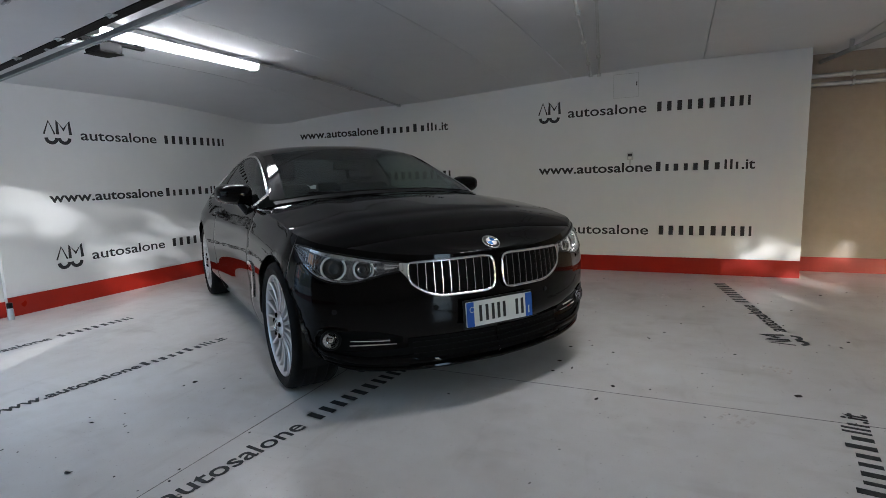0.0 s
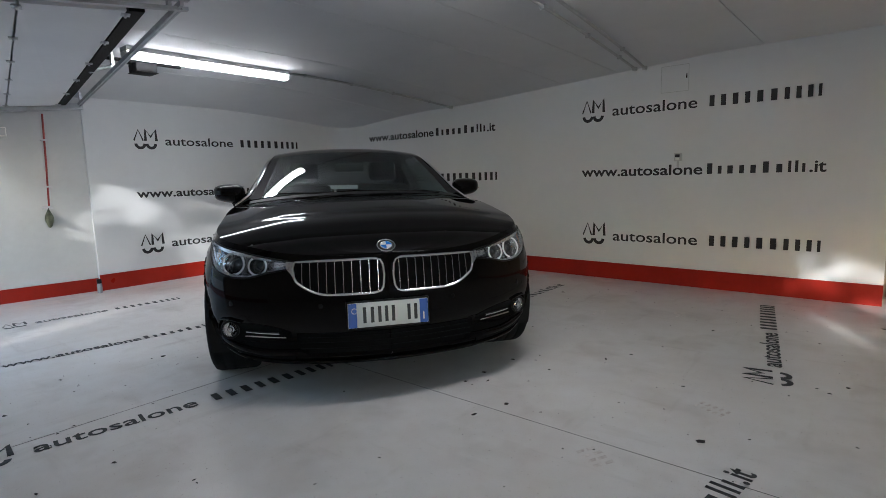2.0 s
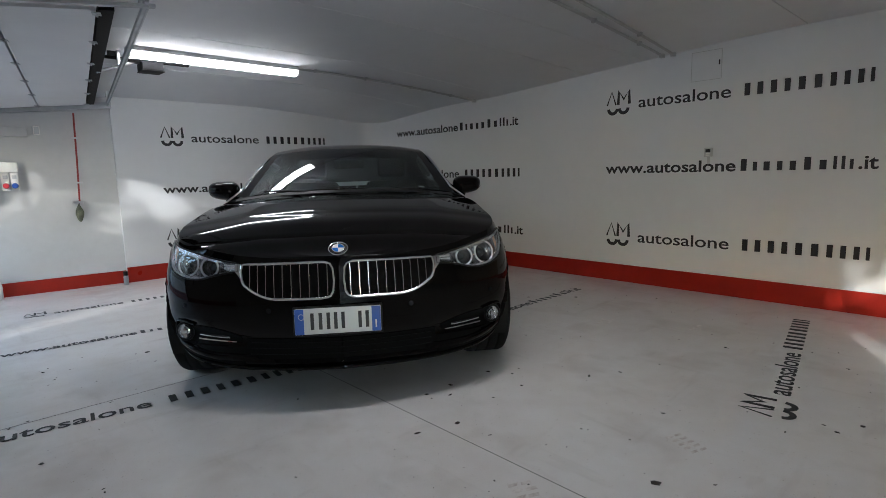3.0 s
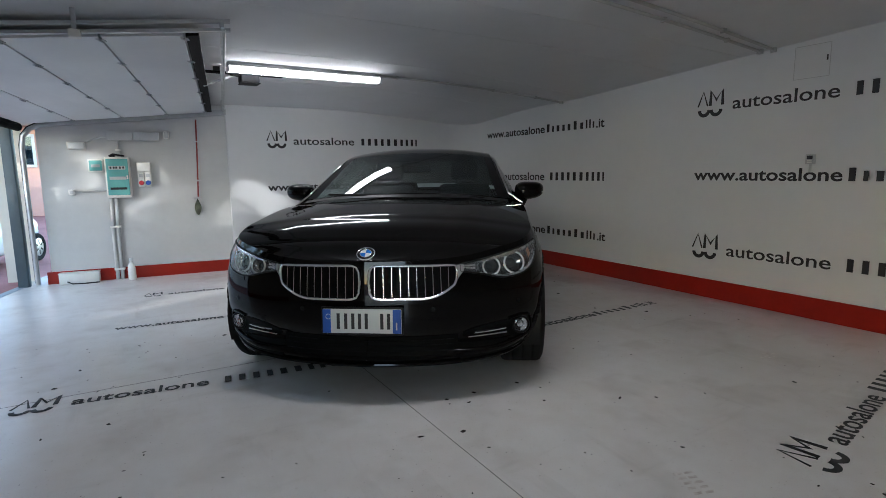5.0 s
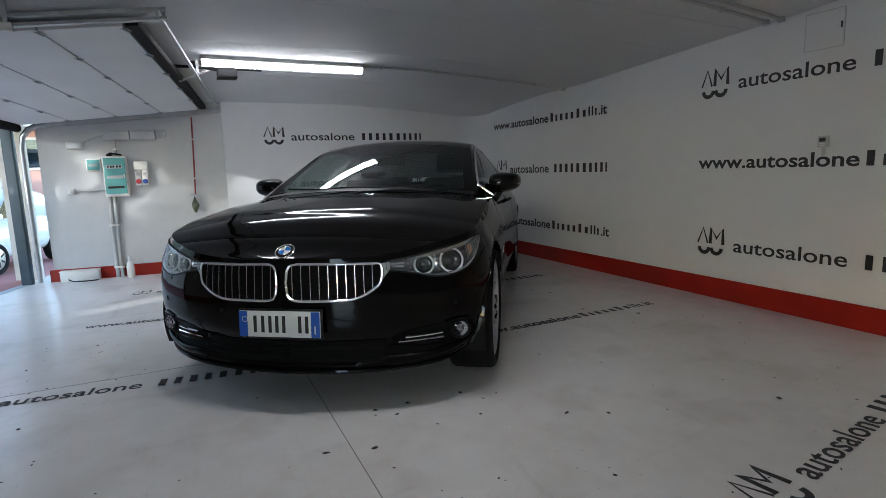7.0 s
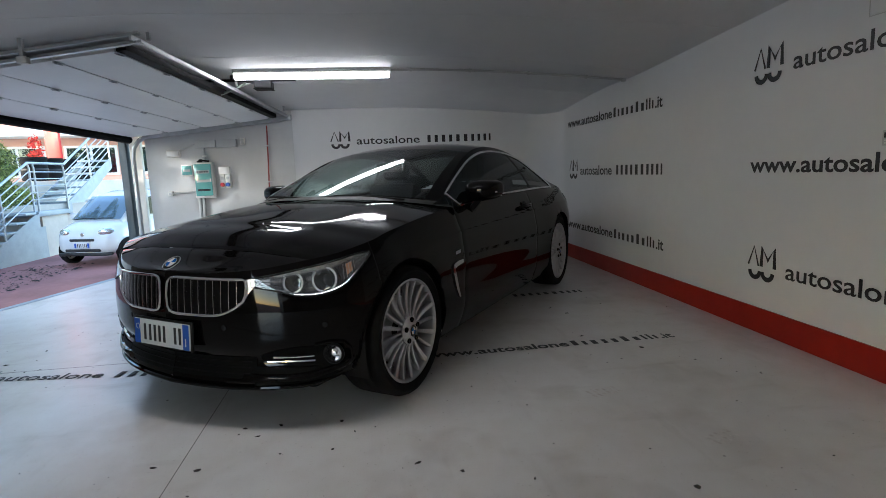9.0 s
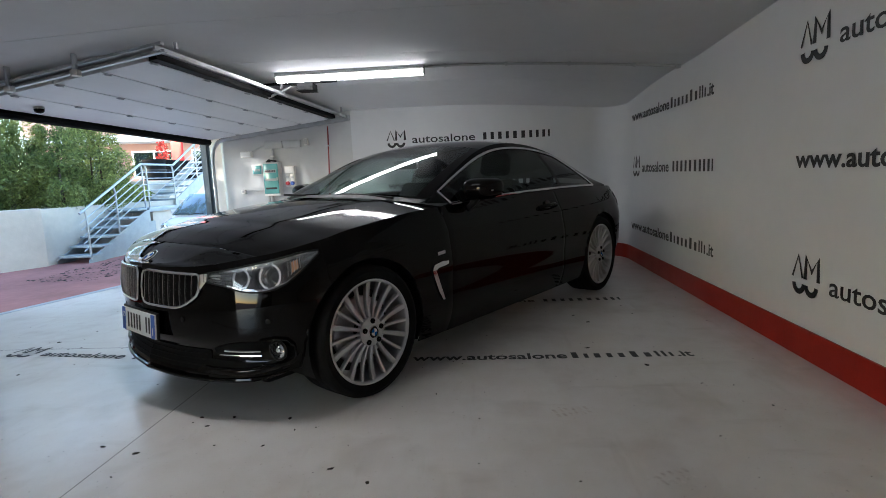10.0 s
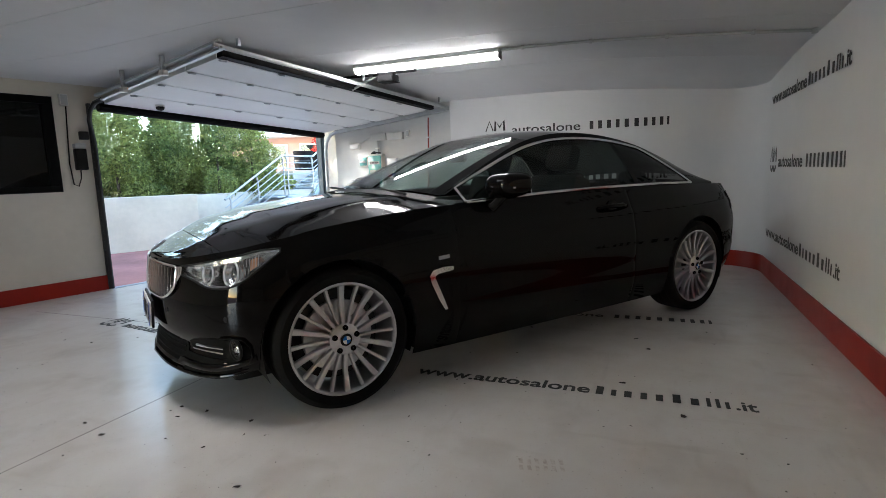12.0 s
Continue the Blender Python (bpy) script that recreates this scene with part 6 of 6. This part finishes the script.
# unseen taller trees, added beyond the second doorway to break its sun into dapples
rng = random.Random(5)
for x, y, h in ((7.2, -10.2, 6.1), (8.4, -10.7, 6.4), (9.7, -11.2, 6.0), (11.0, -11.7, 6.6), (12.3, -12.2, 6.1), (13.6, -12.8, 6.5)):
    tree = thing("dapple_tree", "tall unseen conifer added to dapple the low sun", "tree", None, "forecourt trees")
    base = Vector((x, y, -0.02))
    part("trunk", tube([base, base + Vector((0.03, 0.0, h * 0.5)), base + Vector((0, 0, h - 0.6))], [0.12, 0.08, 0.02], 8), BARK, tree)
    lumps = []
    for j in range(64):
        f = j / 63
        a = rng.uniform(0, 6.28)
        spread = 0.85 * (1 - 0.6 * f)
        reach = spread * rng.uniform(0.3, 1.0)
        lumps.append((x + math.cos(a) * reach, y + math.sin(a) * reach, 0.9 + f * (h - 1.2), rng.uniform(0.16, 0.30), rng.uniform(0.16, 0.30), rng.uniform(0.12, 0.22), 1.0))
    crown = foliage("crown", lumps, 3600, 0.07, HEDGE_LEAF, "", 300 + int(x * 10))
    crown.parent = tree

# steel stair up along the wall, with landing and rails
STAIR = pose(-6.02, -2.46, -0.02, 0, 0, 179)
tagged(part("retaining_wall", box(-0.20, 1.62, 0.575, 0.86, -0.05, 0.87, 0.01), CONCRETE, m=STAIR, smooth=None), "pale concrete wall behind the stair", "retaining wall", kind="structure")
stair = thing("outdoor_stair", "grey steel outdoor stair with open treads and tube railings", "stair", STAIR)
RISE, RUN, WIDE = 0.128, 0.245, 0.56
near, far = (0.0, WIDE) if BACK > 0 else (0.0, -WIDE)
yl, yh = min(near, far), max(near, far)
for k in range(6):
    part("tread", box(RUN * k, RUN * k + 0.26, yl - 0.01, yh - 0.02, RISE * (k + 1) - 0.035, RISE * (k + 1), 0.004), STEEL_GREY, stair)
for y in (yl, yh - 0.02):
    bm = bmesh.new()
    prof = [(-0.02, 0.0), (0.30, 0.0), (RUN * 6 + 0.10, RISE * 6 - 0.24), (RUN * 6 + 0.10, RISE * 6 - 0.04), (RUN * 6 - 0.02, RISE * 6 - 0.05), (-0.02, 0.06)]
    bm = extrude_shape(prof, 0.02)
    bmesh.ops.translate(bm, verts=bm.verts, vec=(0, y, 0))
    part("stringer", bm, STEEL_GREY, stair, smooth=None)
prof = [(0.32, 0.0), (RUN * 6 + 0.30, 0.0), (RUN * 6 + 0.30, RISE * 6 - 0.25), (RUN * 6 + 0.10, RISE * 6 - 0.245)]
bm = extrude_shape(prof, 0.02)
bmesh.ops.translate(bm, verts=bm.verts, vec=(0, yl + 0.045, 0))
part("side_panel", bm, STEEL_GREY, stair, "blue-grey sheet closing the space below the flight", smooth=None)
LX0, LX1, LZ = RUN * 6, RUN * 6 + 1.0, RISE * 6
part("landing", box(LX0 + 0.10, LX1, yl, yh, LZ - 0.08, LZ, 0.004), STEEL_GREY, stair)
part("landing_base", box(LX0 + 0.25, LX1 + 1.8, yl + 0.05, yh - 0.02, 0.0, LZ - 0.085), CONCRETE, stair, smooth=None)
for k in range(7):
    part("tread", box(LX1 + RUN * k, LX1 + RUN * k + 0.26, yl + 0.02, yh - 0.02, LZ + RISE * (k + 1) - 0.035, LZ + RISE * (k + 1), 0.004), STEEL_GREY, stair)
prof = [(LX1 - 0.02, LZ - 0.1), (LX1 + 0.16, LZ - 0.1), (LX1 + RUN * 7, LZ + RISE * 7 - 0.16), (LX1 + RUN * 7, LZ + RISE * 7 + 0.05), (LX1 - 0.02, LZ + 0.12)]
for y in (yl, yh - 0.02):
    bm = extrude_shape(prof, 0.02)
    bmesh.ops.translate(bm, verts=bm.verts, vec=(0, y, 0))
    part("stringer", bm, STEEL_GREY, stair, smooth=None)


def rail_line(side_y, h, r):
    """One rail that follows both flights and the landing."""
    return tube([Vector((-0.10, side_y, h)), Vector((LX0, side_y, LZ + h)), Vector((LX1, side_y, LZ + h)), Vector((LX1 + RUN * 7, side_y, LZ + RISE * 7 + h))], r, 8)


for y in (yl + 0.01,):
    part("handrail", rail_line(y, 0.78, 0.020), GALVANISED, stair)
    for h in (0.20, 0.31, 0.42, 0.53, 0.64):
        part("guard_rail", rail_line(y, h, 0.009), GALVANISED, stair)
    for x, z in ((0.03, 0.06), (RUN * 3, RISE * 3), (LX0 + 0.02, LZ), (LX0 + 0.14, LZ), (LX1 - 0.03, LZ), (LX1 + RUN * 3.5, LZ + RISE * 3.5), (LX1 + RUN * 6.9, LZ + RISE * 6.9)):
        part("post", tube([Vector((x, y, z)), Vector((x, y, z + 0.70)), Vector((x - 0.03, y, z + 0.78))], 0.016, 8), GALVANISED, stair)

# dark tubs on the upper terrace, with the building and a red sign behind
tagged(part("terrace", box(1.2, 16.0, -0.1, 14.0, 0.5, 1.27), CONCRETE, m=STAIR @ pose(1.6, 0.9 * BACK, 0), smooth=None), "raised concrete terrace beyond the stair", "terrace", kind="structure")
for k in range(4):
    t = thing("planter_tub", "round black planter tub standing on the terrace", "planter", pose(-9.95 - 0.66 * k, -3.72 - 0.05 * (k % 2), 1.27), "terrace tubs")
    part("tub", lathe([(0.001, 0.0), (0.20, 0.0), (0.22, -0.02), (0.23, -0.40), (0.245, -0.42), (0.245, -0.46), (0.21, -0.46), (0.20, -0.42), (0.001, -0.42)], 24), RUBBER, t, m=pose(0, 0, 0, -90))
    part("band", lathe([(0.236, -0.20), (0.240, -0.21), (0.240, -0.23), (0.236, -0.24)], 24), DARK_STEEL, t, m=pose(0, 0, 0, -90))
shrub = thing("planter_shrub", "pale green shrub spilling over the landing's edge", "shrub")
p = STAIR @ Vector((2.1, 1.0 * BACK, 1.05))
crown = foliage("crown", [(p.x, p.y, p.z, 0.5, 0.4, 0.25, 1.0), (p.x - 0.4, p.y + 0.1, p.z - 0.05, 0.4, 0.3, 0.2, 0.7)], 1100, 0.05, HEDGE_LEAF, "", 77)
crown.parent = shrub
part("trunk", tube([Vector((p.x, p.y, p.z - 0.3)), Vector((p.x, p.y, p.z + 0.1))], 0.02, 6), BARK, shrub)

HOUSE = pose(-17.5, -5.2, 0, 0, 0, 103)
house = thing("neighbour_building", "salmon-coloured building with a flat balcony and shop windows", "building", HOUSE)
part("wall", box(-7, 5, 0, 6, 0, 5.6), SALMON, house, smooth=None)
part("roof", box(-7.5, 5.5, -0.7, 6.4, 5.6, 5.9, 0.03), PLASTIC_WHITE, house, smooth=None)
part("balcony", box(-6.5, 4.5, -1.0, -0.002, 2.66, 2.90, 0.02), PLASTIC_WHITE, house, smooth=None)
for x in (-5.6, -3.6, -1.6, 0.4, 2.4):
    for z0, z1 in ((1.45, 2.42), (3.3, 4.8)):
        w = part("window", box(x, x + 1.5, -0.05, -0.003, z0, z1, 0.01), PLASTIC_WHITE, house)
        part("pane", box(x + 0.08, x + 0.71, -0.065, -0.052, z0 + 0.08, z1 - 0.08), SMALL_GLASS, w, smooth=None)
        part("pane", box(x + 0.79, x + 1.42, -0.065, -0.052, z0 + 0.08, z1 - 0.08), SMALL_GLASS, w, smooth=None)


# red sign on a post by the terrace
sign = thing("sign_board", "tall plain red advertising board on a post", "sign", pose(-13.0, -4.9, 1.265, 0, 0, 65))
part("board", box(-0.24, 0.24, -0.03, 0.03, 0.3, 2.4, 0.01), SIGN_RED, sign)
part("post", tube([Vector((0, 0, 0)), Vector((0, 0, 0.3))], 0.04, 10), GALVANISED, sign)
shrub = thing("red_shrub", "red-leaved shrub beside the hedge", "shrub")
p = Vector((-12.6, -5.1, 2.0))
crown = foliage("crown", [(p.x, p.y, p.z, 0.16, 0.16, 0.45, 1.0), (p.x + 0.1, p.y, p.z - 0.3, 0.22, 0.2, 0.3, 0.6)], 380, 0.04, RED_LEAF, "", 55)
crown.parent = shrub
part("trunk", tube([Vector((p.x, p.y, 1.25)), Vector((p.x, p.y, p.z))], 0.025, 6), BARK, shrub)


# ---- small white car on the forecourt ----
def section(x, half, z0, z1, power, n=26):
    """A rounded cross-section of a car body."""
    zc, h = (z0 + z1) / 2, (z1 - z0) / 2
    pts = []
    for k in range(n):
        a = 2 * math.pi * k / n
        c, d = math.cos(a), math.sin(a)
        pts.append(Vector((x, math.copysign(abs(c) ** power, c) * half, zc + math.copysign(abs(d) ** power, d) * h)))
    return pts


def loft(rings):
    bm = bmesh.new()
    vs = [[bm.verts.new(p) for p in r] for r in rings]
    for a, b in zip(vs, vs[1:]):
        for k in range(len(a)):
            bm.faces.new((a[k], a[(k + 1) % len(a)], b[(k + 1) % len(a)], b[k]))
    bm.faces.new(vs[0])
    bm.faces.new(vs[-1])
    return bm


SMALL = pose(-6.42, -1.25, -0.012, 0, 0, -18) @ Matrix.Scale(0.69, 4)
mini = thing("small_car", "small white two-seat car parked on the red forecourt", "car", SMALL)
body = [(-2.50, 0.55, 0.35, 0.75, 0.55), (-2.42, 0.70, 0.28, 0.92, 0.50), (-2.1, 0.76, 0.24, 0.98, 0.45), (-1.2, 0.77, 0.22, 0.96, 0.42), (-0.7, 0.77, 0.22, 0.95, 0.42),
        (-0.35, 0.75, 0.22, 0.90, 0.45), (-0.12, 0.70, 0.22, 0.80, 0.50), (0.0, 0.60, 0.26, 0.66, 0.55), (0.04, 0.45, 0.30, 0.56, 0.6)]
part("body", loft([section(*b) for b in body]), CAR_WHITE, mini, "white painted body", smooth=50)
cab = [(-2.44, 0.56, 0.80, 1.22, 0.5), (-2.3, 0.62, 0.80, 1.45, 0.5), (-1.9, 0.64, 0.80, 1.53, 0.5), (-1.4, 0.65, 0.80, 1.54, 0.5), (-1.05, 0.64, 0.80, 1.47, 0.5), (-0.72, 0.64, 0.80, 1.20, 0.5), (-0.42, 0.62, 0.80, 0.95, 0.5)]
part("cabin", loft([section(*b) for b in cab]), CAR_WHITE, mini, smooth=50)


def screen_row(x, z, w):
    return [Vector((x + 0.06 * (1 - t * t), w * t, z)) for t in [-1 + k / 6 for k in range(13)]]


part("windscreen", grid_mesh([screen_row(-0.40, 0.945, 0.60), screen_row(-0.66, 1.17, 0.585), screen_row(-0.94, 1.42, 0.53)]), SMALL_GLASS, mini, smooth=60)
for y in (0.648, -0.648):
    bm = bmesh.new()
    f = math.copysign(1, y)
    bm.faces.new([bm.verts.new(v) for v in ((-0.62, y + 0.02 * f, 0.98), (-1.55, y + 0.02 * f, 0.98), (-1.50, y - 0.01 * f, 1.38), (-1.02, y - 0.01 * f, 1.36))])
    bmesh.ops.solidify(bm, geom=bm.faces[:], thickness=0.012)
    part("side_window", bm, WINDOW_GLASS, mini)
    part("mirror", box(-0.66, -0.54, y + 0.05 * f - 0.09, y + 0.05 * f + 0.09, 0.95, 1.08, 0.03), CAR_WHITE, mini)
    bm = bmesh.new()
    bmesh.ops.create_uvsphere(bm, u_segments=18, v_segments=12, radius=1.0)
    bmesh.ops.transform(bm, matrix=pose(-0.105, 0.50 * f, 0.690, 0, -35, 24 * f) @ Matrix.Diagonal((0.10, 0.175, 0.085, 1)), verts=bm.verts)
    part("headlight", bm, LAMP_SILVER, mini, smooth=60)
    for x in (-0.40, -2.22):
        w = part("wheel", lathe([(0.001, 0.0), (0.17, 0.0), (0.19, 0.012), (0.19, 0.02)], 28), ALLOY, mini, m=pose(x, f * 0.775, 0.285, 0, 0, 180 if f > 0 else 0))
        part("tyre", lathe([(0.19, 0.0), (0.22, -0.012), (0.262, -0.006), (0.282, 0.02), (0.284, 0.14), (0.25, 0.16)], 36), RUBBER, w)
        for k in range(6):
            part("wheel_slot", box(-0.018, 0.018, -0.004, 0.002, 0.06, 0.155, 0.002), DARK_STEEL, w, m=pose(0, 0, 0, 0, 60 * k, 0))
part("grille_slot", box(-0.03, 0.050, -0.30, 0.30, 0.515, 0.575, 0.02), DARK_STEEL, mini)
part("lower_slot", box(-0.05, 0.056, -0.42, 0.42, 0.300, 0.362, 0.015), DARK_STEEL, mini)
part("bumper", box(-0.12, 0.060, -0.60, 0.60, 0.215, 0.280, 0.03), DARK_STEEL, mini)
pl = part("number_plate", box(0.046, 0.056, -0.18, 0.18, 0.385, 0.485, 0.003), PLATE_WHITE, mini)
for y in (0.155, -0.155):
    part("plate_band", box(0.0565, 0.058, y - 0.022, y + 0.022, 0.387, 0.483), PLATE_BLUE, pl)
for y in (-0.10, -0.06, -0.02, 0.03, 0.07, 0.11):
    part("plate_mark", box(0.0565, 0.058, y - 0.008, y + 0.008, 0.40, 0.47), LETTER_BLACK, pl)
part("badge", lathe([(0.001, -0.006), (0.04, -0.004), (0.045, 0.004)], 20), CHROME, mini, m=pose(0.012, 0, 0.655, 0, 0, 90))
for y0, y1 in ((-0.5, 0.02), (0.0, 0.48)):
    part("wiper", tube([Vector((-0.345, y0, 0.95)), Vector((-0.32, (y0 + y1) / 2, 0.975)), Vector((-0.335, y1, 0.97))], 0.010, 6), DARK_STEEL, mini)
litter("leaf_litter", 500, 0.022, 21, "dead leaves drifted on the red forecourt", DEBRIS, (-6.6, -4.4, -2.2, -1.2))
